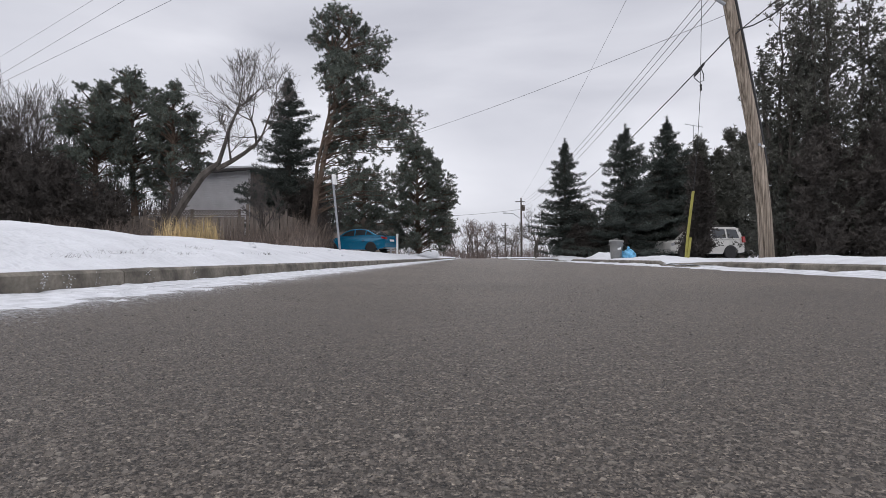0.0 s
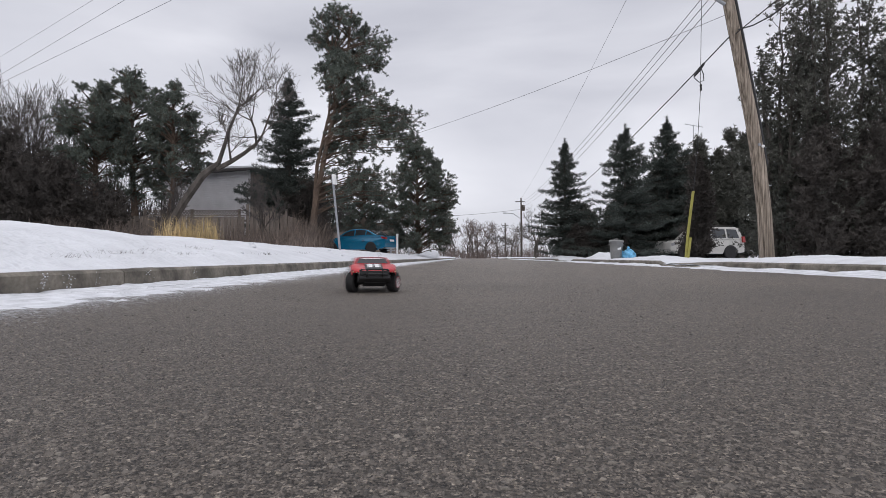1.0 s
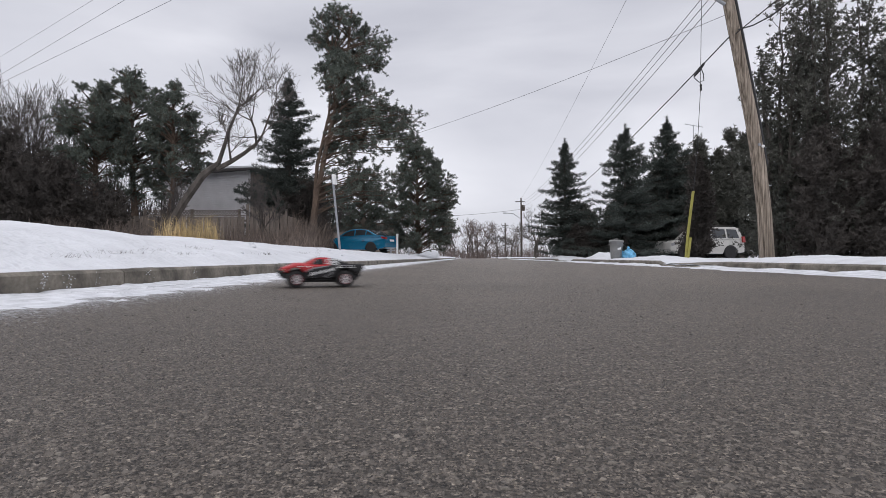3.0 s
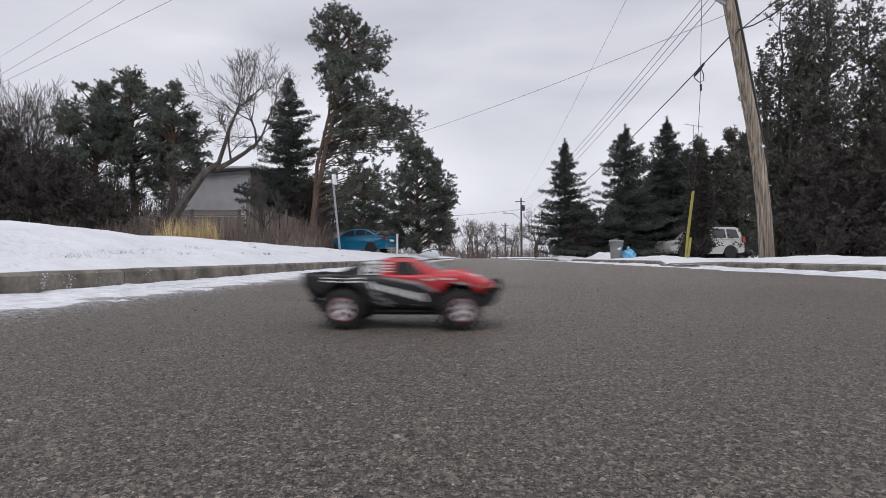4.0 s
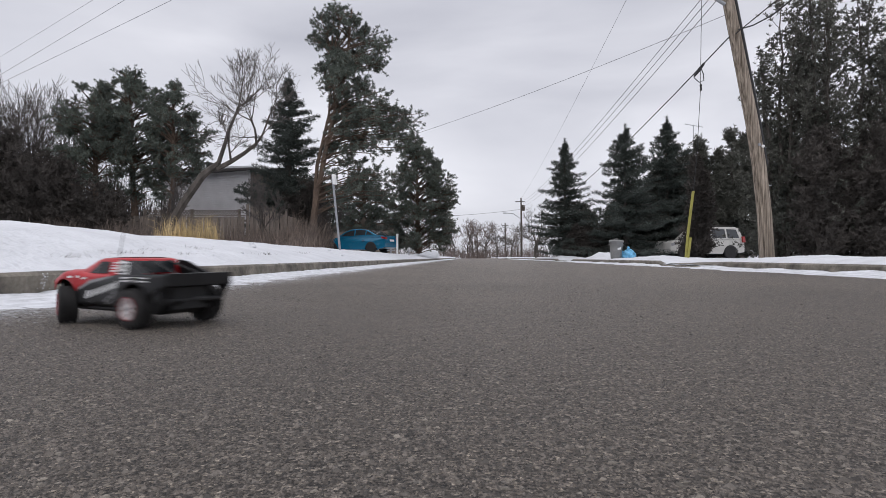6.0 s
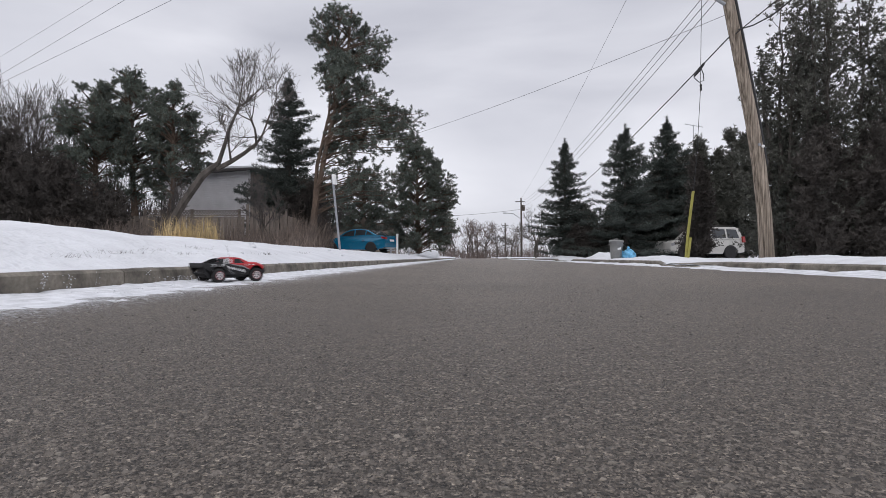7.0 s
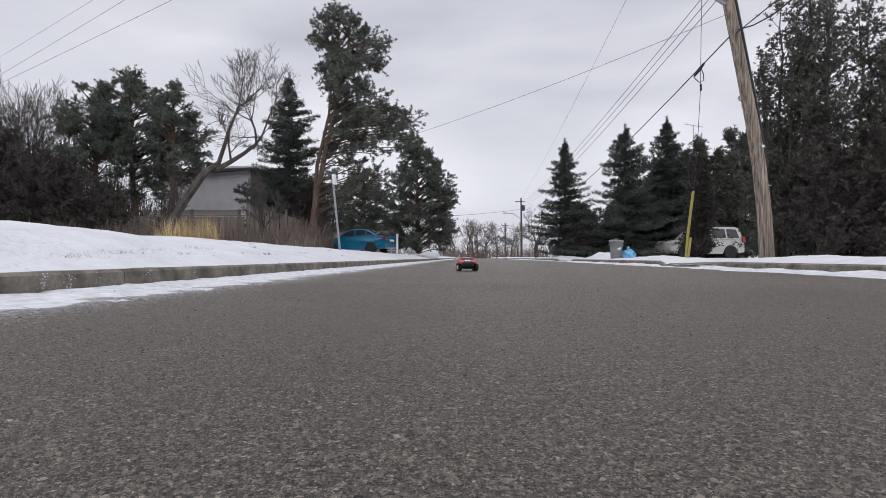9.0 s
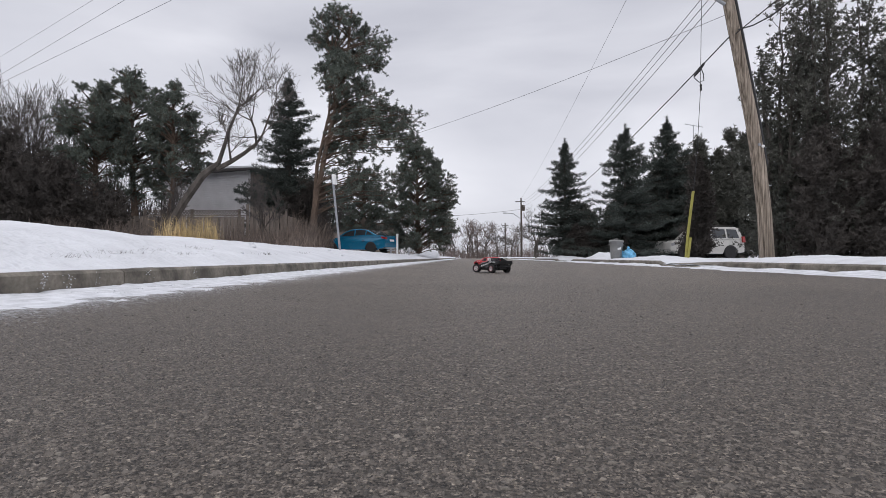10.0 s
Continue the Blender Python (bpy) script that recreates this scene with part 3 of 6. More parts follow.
def bare_tree(name, x, y, z, d, length, r, depth, seed, label, twig, spread=0.5, up=0.10, kids=(2, 4), start=None, group="", bend=0.16, shrink=0.74, category="bare tree", fine=0.009):
    rng = np.random.default_rng(seed)
    root = thing(name, pose(x, y, z), label, category, group)
    segs, tips = [], []
    p = np.array([0, 0, -0.15])
    dd = np.array(d, float)
    if start:
        for q, ra, rb in start:
            q = np.array(q, float)
            segs.append((p, ra, q, rb))
            dd = (q - p) / np.linalg.norm(q - p)
            p, r = q, rb
    n0 = len(segs)
    grow(segs, tips, p, dd / np.linalg.norm(dd), length, r, depth, rng, spread, kids, up, shrink, bend)
    thick = [s for s in segs if s[1] > 0.022]
    thin = [s for s in segs if s[1] <= 0.022]
    thin = [(a, max(b, fine), c, max(e, fine * 0.8)) for a, b, c, e in thin]
    if thick:
        v, f = segments_mesh(thick, 6)
        link_mesh("trunk", v, f, M_BARK, root)
    if thin:
        v, f = segments_mesh(thin, 3)
        tagged(link_mesh("twig_crown", v, f, twig, root), kind="stuff")
    return root


def brush(name, x0, x1, y0, y1, z, h, n, seed, material, label, lean=0.35, width=0.012, category="brush", slope=0.0):
    """A thicket of thin upright stems with side twigs."""
    rng = np.random.default_rng(seed)
    x = rng.uniform(x0, x1, n)
    y = rng.uniform(y0, y1, n)
    lump = 0.55 + 0.45 * np.array([nz(a, b, 0.9, seed) + 0.5 for a, b in zip(x, y)])
    hh = h * rng.uniform(0.45, 1.1, n) * lump
    P = np.stack([x, y, np.full(n, z) + slope * (x - x0)], 1)
    W = np.stack([rng.normal(0, lean, n), rng.normal(0, lean, n), np.ones(n)], 1)
    T = P + W * hh[:, None]
    Mid = (P + T) / 2 + rng.normal(0, 0.05 * min(1, h), (n, 3))
    S = rng.normal(size=(n, 3)); S[:, 2] = 0
    S /= np.linalg.norm(S, axis=1, keepdims=True)
    w = width * rng.uniform(0.6, 1.3, (n, 1))
    verts = [np.stack([P - S * w, P + S * w, Mid + S * w * 0.7, T, Mid - S * w * 0.7], 1).reshape(-1, 3)]
    o = np.arange(n)[:, None] * 5
    faces = [tuple(r) for r in np.concatenate([o, o + 1, o + 2, o + 3, o + 4], 1).tolist()]
    k = n * 2
    i = rng.integers(0, n, k)
    u = rng.uniform(0.3, 0.95, (k, 1))
    A = P[i] + (T[i] - P[i]) * u
    B = A + np.stack([rng.normal(0, .16, k), rng.normal(0, .16, k), rng.uniform(0.02, .22, k)], 1) * h * 0.8
    SS = np.cross(B - A, rng.normal(size=(k, 3)))
    SS /= np.linalg.norm(SS, axis=1, keepdims=True) + 1e-9
    verts.append(np.stack([A - SS * width * 0.4, A + SS * width * 0.4, B], 1).reshape(-1, 3))
    oo = n * 5 + np.arange(k)[:, None] * 3
    faces += [tuple(r) for r in np.concatenate([oo, oo + 1, oo + 2], 1).tolist()]
    return tagged(link_mesh(name, np.concatenate(verts), faces, material), label, category, kind="stuff")


def plant_west():
    # stand of pines
    pine("pine_tree", [(-15.6, 24, .5), (-15.7, 24, 4), (-15.8, 24, 8.0)],
         [(8.0, -15.8, 24, 0.49, 0.84), (7.2, -15.9, 24, 1.28, 1.68), (6.4, -15.9, 24, 1.85, 2.35), (5.4, -15.7, 24, 1.99, 2.35), (4.6, -15.7, 24, 1.85, 1.33), (3.6, -15.8, 24, 1.70, 0.76)],
         11, "dark green pine with a broad dense crown and bare lower trunk", tall=0.93)
    pine("pine_tree", [(-14.4, 25, .5), (-14.6, 25, 4), (-14.8, 25, 9.0)],
         [(9.0, -14.8, 25, 0.56, 1.01), (8.2, -14.6, 25, 1.28, 1.84), (7.4, -14.5, 25, 1.85, 2.51), (6.4, -14.4, 25, 2.28, 3.01), (5.4, -14.4, 25, 2.13, 2.51), (4.6, -14.4, 25, 1.85, 1.17), (3.6, -14.4, 25, 1.70, 0.67)],
         12, "tallest dark green pine of the stand with a ragged top", tall=0.93)
    pine("pine_tree", [(-12.5, 24, .5), (-12.2, 24, 3.5), (-12.2, 24, 8.0)],
         [(7.9, -12.3, 24, 0.56, 1.01), (7.2, -12.2, 24, 1.14, 1.68), (6.3, -12.1, 24, 1.56, 2.18), (5.4, -12.0, 24, 1.77, 2.18), (4.6, -12.3, 24, 1.56, 1.33), (3.6, -12.3, 24, 1.28, 0.59)],
         13, "dark green pine at the edge of the stand, sky showing through", tall=0.93)
    # tall two-stemmed pine by the street
    pine("tall_pine_tree", [(-5.45, 22, .5), (-5.35, 22, 2.0), (-4.95, 22, 4.2), (-4.4, 22, 6.6), (-3.95, 22, 8.8), (-3.8, 22, 10.5)],
         [(10.1, -4.15, 22, 0.95, 1.0), (9.55, -4.05, 22, 1.45, 1.6), (8.8, -3.7, 22, 1.60, 2.0), (8.0, -3.8, 22, 1.45, 1.9), (7.25, -3.75, 22, 1.35, 1.7), (6.6, -3.2, 22, 1.85, 1.9),
          (6.0, -2.75, 22, 1.95, 2.5), (5.35, -2.9, 22, 1.75, 2.2), (4.6, -3.5, 22, 1.45, 0.9), (3.6, -3.2, 22, 1.7, 1.3), (2.8, -3.4, 22, 1.5, 1.0)],
         14, "tall leaning pine with orange-brown bark and layered green crown", r0=0.17,
         fork=[[(-5.35, 22, 2.0), (-5.25, 22.1, 4.0), (-4.75, 22.1, 6.2), (-4.6, 22, 8.6)]], limbs=11, twigs=12)
    pine("round_pine_tree", [(-1.6, 35, .45), (-1.7, 35, 4), (-1.75, 35, 7.4)],
         [(7.5, -1.9, 35, 0.65, 1.0), (6.9, -1.8, 35, 1.25, 1.5), (6.1, -1.7, 35, 1.75, 2.0), (5.2, -1.5, 35, 2.15, 2.4), (4.3, -1.4, 35, 2.45, 2.7), (3.4, -1.3, 35, 2.75, 2.9), (2.5, -1.3, 35, 2.75, 2.7), (1.7, -1.4, 35, 2.5, 2.2), (1.0, -1.5, 35, 2.2, 1.3)],
         15, "rounded dark pine with branches down to the ground", r0=0.22, size=0.27, limbs=15, twigs=15)
    pine("low_pine_tree", [(-5.6, 37, .45), (-5.6, 37, 3), (-5.6, 37, 6.0)],
         [(5.6, -5.6, 37, 0.99, 1.44), (4.8, -5.5, 37, 1.76, 2.24), (4.0, -5.5, 37, 2.20, 3.04), (3.1, -5.6, 37, 2.42, 3.20), (2.3, -5.6, 37, 2.42, 2.40)],
         16, "shorter dark pine behind the parked car", r0=0.16, size=0.3)
    spruce("spruce_tree", -7.55, 26, .5, 8.7, 2.7, 21, "dark spruce with drooping branches beside the house", 1.0)
    # leaning bare tree in front of the house
    tree = bare_tree("leaning_bare_tree", -10.25, 19.5, .5, (0.1, 0, 0.95), 1.55, 0.075, 5, 31,
              "bare grey-brown tree leaning over, with a wide fan of twigs", M_TWIG, spread=0.44, up=0.075, bend=0.085, fine=0.0066,
              start=[((0.25, 0, 0.9), 0.20, 0.175), ((0.75, 0, 1.75), 0.175, 0.16), ((1.45, 0, 2.75), 0.16, 0.145), ((2.0, 0, 3.15), 0.145, 0.10), ((2.2, 0.1, 3.9), 0.085, 0.07)])
    limb = bare_tree("bare_tree_limb", -8.3, 19.5, 3.6, (0.88, 0.05, 0.48), 1.7, 0.095, 5, 32,
              "lower limb of the leaning tree with fine twigs", M_TWIG, spread=0.42, up=0.07, bend=0.085, fine=0.0066)
    for piece in list(limb.children):
        piece.name = "limb" if piece.name.startswith("trunk") else "limb_crown"
        piece.parent, piece.location = tree, (1.95, 0, 3.1)
    bpy.data.objects.remove(limb)
    for k, (x, y, h, s) in enumerate(((-17.6, 22, 3.0, 41), (-19.6, 26, 3.4, 42), (-18.8, 24, 3.3, 43), (-17.4, 25, 2.9, 48), (-20.4, 25, 3.5, 49), (-11.3, 21, 1.3, 44), (-6.9, 20.5, 1.2, 45), (-5.0, 24, 1.4, 46))):
        bare_tree("bare_tree", x, y, .5, (0.05, 0, 1), h * 0.8, 0.05 + 0.012 * h, 5, s, "slender bare grey tree with fine upright twigs", M_TWIG, spread=0.36, up=0.12, bend=0.08, group="bare trees of the west side", fine=0.0085)
    for k, (x, y, h, r, s) in enumerate(((-16.6, 19.0, 5.2, 2.0, 51), (-15.0, 20.0, 3.6, 1.7, 52), (-13.2, 20.4, 2.4, 1.4, 53), (-18.6, 19.6, 5.8, 2.2, 54), (-6.3, 24.5, 3.2, 1.3, 56), (-7.1, 24.5, 2.6, 0.9, 57))):
        cedar("browned_cedar_bush", x, y, .45, h, r, s, "dark browned evergreen bush", M_BROWN, 4, 2.0, group="browned bushes", size=0.14, width=0.024)
    brush("dry_brush", -15.5, -9.6, 18.2, 21.0, .42, 1.30, 1800, 61, M_BRUSH, "tangle of dry brown brush in front of the fence")
    brush("dry_brush", -9.6, -7.6, 18.2, 21.0, .42, 0.55, 220, 60, M_BRUSH, "thin low brush before the fence boards")
    brush("dry_brush", -7.9, -4.7, 18.2, 21.0, .42, 1.25, 1700, 59, M_BRUSH, "tangle of dry brown brush beside the fence", 0.22, 0.008)
    brush("dry_brush", -6.6, -3.9, 15.6, 18.2, .42, 0.70, 560, 62, M_BRUSH, "low dry brush at the snow's edge")
    brush("dry_brush", -5.9, -4.85, 21.0, 23.5, .42, 1.7, 420, 67, M_BRUSH, "brown brush between the sign post and the pine")
    brush("golden_reeds", -9.0, -7.35, 16.4, 17.6, .42, 1.15, 520, 63, M_REED, "clump of tall golden dry reeds", 0.10, 0.014, "reeds")
    for k, (x, y) in enumerate(((-2.62, 3.75), (-2.7, 4.1), (-2.66, 4.45), (-2.75, 4.9), (-2.6, 5.3), (-2.9, 6.2), (-2.5, 7.4), (-2.6, 9.5))):
        brush("dead_grass_tuft", x - 0.14, x + 0.14, y - 0.22, y + 0.22, west_z(KERB_L + LEAN * y - x, y) - 0.02, 0.055, 60, 640 + k, M_TWIG, "dead grass blades poking through the snow", 1.0, 0.0010, "grass")
    brush("grey_thicket", -24.0, -14.9, 26.0, 29.5, .45, 4.3, 2800, 68, M_TWIG, "tall grey-brown bare thicket behind the pines", 0.16, 0.018, "brush")
    brush("grey_thicket", -25.0, -17.5, 24.0, 30.0, .45, 7.4, 2300, 69, M_TWIG, "tall grey bare saplings at the lot's edge", 0.10, 0.024, "brush")
    cedar("dark_shrub", -8.2, 31.0, .5, 2.6, 1.3, 66, "dark evergreen shrub beside the parked car", M_CEDAR, 3, 1.3)


def plant_east():
    spruce("spruce_tree", 7.57, 33, .15, 7.35, 2.25, 71, "dark green spruce, pointed, branches to the ground", 1.0, low=0.08, group="spruces of the east side")
    spruce("spruce_tree", 10.3, 30, .15, 7.5, 2.5, 72, "dark green spruce, pointed, branches to the ground", 1.0, low=0.08, group="spruces of the east side")
    spruce("spruce_tree", 13.5, 32.0, .15, 8.5, 2.8, 73, "dark green spruce, pointed, branches to the ground", 1.0, low=0.08, group="spruces of the east side")
    for x, y, h, r, s in ((14.6, 33.5, 7.0, 1.6, 81), (16.2, 33.5, 7.5, 1.6, 82), (18.0, 33, 7.9, 1.8, 83), (13.4, 33, 5.6, 1.4, 84), (17.1, 31.5, 6.0, 1.6, 85), (15.2, 31.8, 5.0, 1.5, 86), (19.8, 32, 8.2, 1.9, 87), (11.6, 34.5, 4.6, 1.5, 88), (12.6, 33.6, 4.2, 1.4, 89), (9.0, 34.5, 3.4, 1.5, 90)):
        cedar("cedar_tree", x, y, .15, h, r, s, "dark cedar in a tall hedge row", M_CEDAR, 4, 1.5, group="cedar hedge row", size=0.2, width=0.034)
    for x, y, h, r, s in ((10.95, 17.2, 8.5, 1.35, 91), (12.2, 16.8, 9.6, 1.9, 92), (13.7, 17.0, 8.9, 1.9, 93), (15.4, 17.4, 8.4, 1.9, 94)):
        cedar("tall_cedar_tree", x, y, .15, h, r, s, "tall ragged dark cedar with sky showing through", M_CEDAR, 6, 0.62, group="tall cedars behind the pole", size=0.105, width=0.034)
    for x, y, h, r, s in ((11.4, 16.0, 3.8, 1.1, 95), (12.8, 15.8, 4.0, 1.2, 96), (14.3, 15.8, 4.2, 1.2, 97), (14.2, 20.5, 4.2, 1.3, 99), (15.2, 20.5, 4.5, 1.5, 100), (17.4, 20.5, 4.5, 1.5, 101)):
        cedar("browned_cedar_bush", x, y, .15, h, r, s, "dark brownish cedar bush under the tall cedars", M_BROWN, 4, 2.0, group="dark bushes under the cedars", size=0.13, width=0.024)
    # added bush: stands in for a dark water drop on the lens over the vehicle
    cedar("browned_cedar_bush", 10.28, 21.6, .15, 4.0, 0.72, 102, "narrow dark bush added in place of a lens smudge before the parked vehicle", M_BROWN, 4, 3.0, size=0.14, width=0.03)
    for x, s in ((7.7, 111), (8.6, 112), (9.5, 113)):
        cedar("clipped_hedge", x, 31.0, .15, 1.75, 0.8, s, "low brown clipped hedge under the spruces", M_BROWN, 3, 3.0, group="clipped hedge", size=0.12, width=0.03)
    bare_tree("small_bare_tree", 7.0, 40, .1, (0, 0, 1), 1.1, 0.07, 4, 121, "small bare garden tree with a rounded crown", M_TWIG, 0.6, 0.05)


def plant_far():
    a = bare_tree("distant_bare_tree", 4.2, 92, 0, (0, 0, 1), 2.3, 0.16, 5, 131, "bare reddish-brown tree far down the street", M_TWIG_RED, 0.50, 0.10, group="distant bare trees", bend=0.09, fine=0.014)
    b = bare_tree("distant_bare_tree", 11.0, 108, 0, (0, 0, 1), 2.4, 0.15, 5, 132, "bare grey tree far down the street", M_TWIG, 0.46, 0.12, group="distant bare trees", bend=0.09, fine=0.014)
    for k, (src, x, y, rz) in enumerate(((a, 6.6, 99, 80), (a, 5.2, 90, 140), (a, 7.6, 96, 10), (b, 10.2, 100, 260), (b, 14.6, 104, 150), (a, 2.4, 104, 170), (b, 13.4, 112, 40), (b, 9.4, 118, 110), (a, 15.5, 120, 20), (b, 11.8, 66, 200), (b, 12.4, 72, 20), (b, 18, 105, 300), (a, -3, 110, 250), (a, 0, 98, 310))):
        copy_thing(src, pose(x, y, 0, 0, 0, rz))
    brush("distant_brush", -8, 24, 118, 140, 0, 4.2, 900, 133, M_TWIG_RED, "reddish-brown bare woods closing the street's far end", 0.3, 0.035, "woods")
    brush("distant_brush", 1.0, 7.0, 84, 92, 0, 2.0, 260, 134, M_TWIG_RED, "reddish bare roadside bushes", 0.25, 0.03, "brush")
    brush("far_woods", -160, 170, 175, 230, 0, 6.5, 2600, 135, M_TWIG, "grey bare woods on the skyline", 0.28, 0.12, "woods")


plant_west()
plant_east()
plant_far()


# ---- house, fence and yard of the west side ----
def build_house():
    root = thing("house", pose(-16.3, 31, 0.45, 0, 0, -23), "two-storey house with pale grey siding and snow on its low roof", "house")
    L, H, D = 6.4, 4.42, 7.0
    bm = bmesh.new()
    box(bm, (0, 0, -0.3), (L, D, H))
    wall = part("wall", bm, M_SIDING, root, "wall behind the siding boards")
    bm = bmesh.new()
    z = 0.2
    while z < H - 0.1:                      # lapped boards, each leaning out at its foot
        a = [bm.verts.new(p) for p in ((0.02, -0.036, z), (L - 0.02, -0.036, z), (L - 0.02, -0.006, z + 0.115), (0.02, -0.006, z + 0.115))]
        b = [bm.verts.new((v.co.x, 0.0, v.co.z)) for v in a]
        bm.faces.new(a)
        bm.faces.new((a[0], b[0], b[1], a[1]))
        z += 0.118
    tagged(part("siding", bm, M_SIDING, root, "pale grey lapped siding boards"), kind="stuff")
    for x in (0.0, L):
        bm = bmesh.new()
        box(bm, (x - 0.06, -0.05, 0), (x + 0.06, 0.04, H), 0.01)
        part("corner_board", bm, M_SIDING, root)
    bm = bmesh.new()
    prism(bm, [(-0.5, H), (L + 0.5, H), (L + 0.5, H + 0.09), (-0.5, H + 0.09)], -0.30, D + 0.5)
    part("eaves_board", bm, M_TRIM, root, "dark eaves board")
    bm = bmesh.new()
    prism(bm, [(-0.5, H + 0.09), (L + 0.5, H + 0.09), (L / 2, H + 0.22)], -0.28, D + 0.5)
    roof = part("roof", bm, M_TRIM, root, "low dark shingle roof")
    bm = bmesh.new()
    prism(bm, [(-0.45, H + 0.10), (L + 0.45, H + 0.10), (L + 0.4, H + 0.19), (L / 2, H + 0.36), (-0.4, H + 0.17)], -0.26, 3.0)
    part("roof_snow", bm, M_SNOW, root, "thin snow along the roof edge")
    bm = bmesh.new()
    tube(bm, [(3.7, -0.2, H + 0.2), (3.7, -0.2, H + 0.48)], 0.12, 10)
    box(bm, (3.53, -0.37, H + 0.46), (3.87, -0.03, H + 0.58), 0.02)
    part("roof_vent", bm, M_TRIM, root, "dark roof vent")
    # side wall turned from the light: its shade is put in as dark fence wood
    bm = bmesh.new()
    box(bm, (L + 0.004, 0.10, 0.0), (L + 0.05, D - 0.1, H - 0.05), 0.01)
    part("side_cladding", bm, M_FENCE, root, "side wall with its shade painted in as dark brown")
    bm = bmesh.new()
    tube(bm, [(-0.08, -0.06, 0.0), (-0.08, -0.06, H)], 0.05, 8)
    part("downpipe", bm, M_TRIM, root, "dark downpipe at the corner")
    # small brick house further along, mostly behind trees
    far = thing("brick_house", pose(-10.2, 44, 0.45), "beige brick bungalow mostly hidden behind pines", "house")
    bm = bmesh.new()
    box(bm, (0, 0, -0.3), (6.2, 5, 2.6))
    part("wall", bm, M_BRICK, far)
    bm = bmesh.new()
    prism(bm, [(-0.4, 2.6), (6.6, 2.6), (3.1, 3.7)], -0.4, 5.4)
    part("roof", bm, M_SNOW, far, "snow-covered roof")
    bm = bmesh.new()
    box(bm, (3.6, -0.04, 1.0), (4.8, 0.0, 2.0), 0.01)
    part("window", bm, M_WHITE, far)


def build_fence():
    root = thing("fence", pose(-16.5, 22.3, 0.45), "weathered brown board fence with a lattice top", "fence", kind="")
    bm = bmesh.new()
    box(bm, (-0.065, -0.012, 0), (0.065, 0.012, 1.48), 0.006)
    me_src = part("fence_board", bm, M_FENCE, root)
    n = 58
    rng = random.Random(3)
    for i in range(1, n):
        ob = me_src if i == 0 else new("fence_board", me_src.data)
        ob.parent = root
        ob.matrix_basis = pose(i * 0.142, rng.uniform(-0.006, 0.006), rng.uniform(-0.03, 0.02), 0, rng.uniform(-1, 1), 0)
    for z in (0.25, 1.25):
        bm = bmesh.new()
        box(bm, (0, 0.014, z), (n * 0.142, 0.052, z + 0.09), 0.004)
        part("fence_rail", bm, M_FENCE, root)
    for i in range(6):
        bm = bmesh.new()
        box(bm, (i * 1.98 - 0.05, 0.02, 0), (i * 1.98 + 0.05, 0.12, 1.78), 0.006)
        part("fence_post", bm, M_FENCE, root)
    bm = bmesh.new()
    x = 4.2
    while x < n * 0.142 - 0.3:
        for s in (1, -1):
            box(bm, (-0.015, -0.004 + s * 0.005, -0.14), (0.015, 0.004 + s * 0.005, 0.14), 0, pose(x, 0, 1.605, 0, s * 45, 0))
        x += 0.12
    tagged(part("lattice", bm, M_FENCE, root, "weathered diagonal lattice strips"), kind="stuff")
    for z in (1.49, 1.69):
        bm = bmesh.new()
        box(bm, (4.0, -0.02, z), (n * 0.142, 0.02, z + 0.035), 0.004)
        part("lattice_rail", bm, M_FENCE, root)


def build_tall_panel():
    root = thing("board_fence", pose(-8.3, 22.6, 0.45), "taller dark brown board fence panel beside the spruce", "fence")
    bm = bmesh.new()
    box(bm, (-0.065, -0.012, 0), (0.065, 0.012, 2.0), 0.006)
    first = part("fence_board", bm, M_FENCE, root)
    rng = random.Random(8)
    for i in range(1, 15):
        ob = new("fence_board", first.data)
        ob.parent = root
        ob.matrix_basis = pose(i * 0.142, 0, -0.04 * i + rng.uniform(-0.02, 0.02), 0, rng.uniform(-0.8, 0.8), 0)
    for z in (0.4, 1.25):
        bm = bmesh.new()
        box(bm, (-0.05, 0.014, z), (2.05, 0.052, z + 0.09), 0.004)
        part("fence_rail", bm, M_FENCE, root)


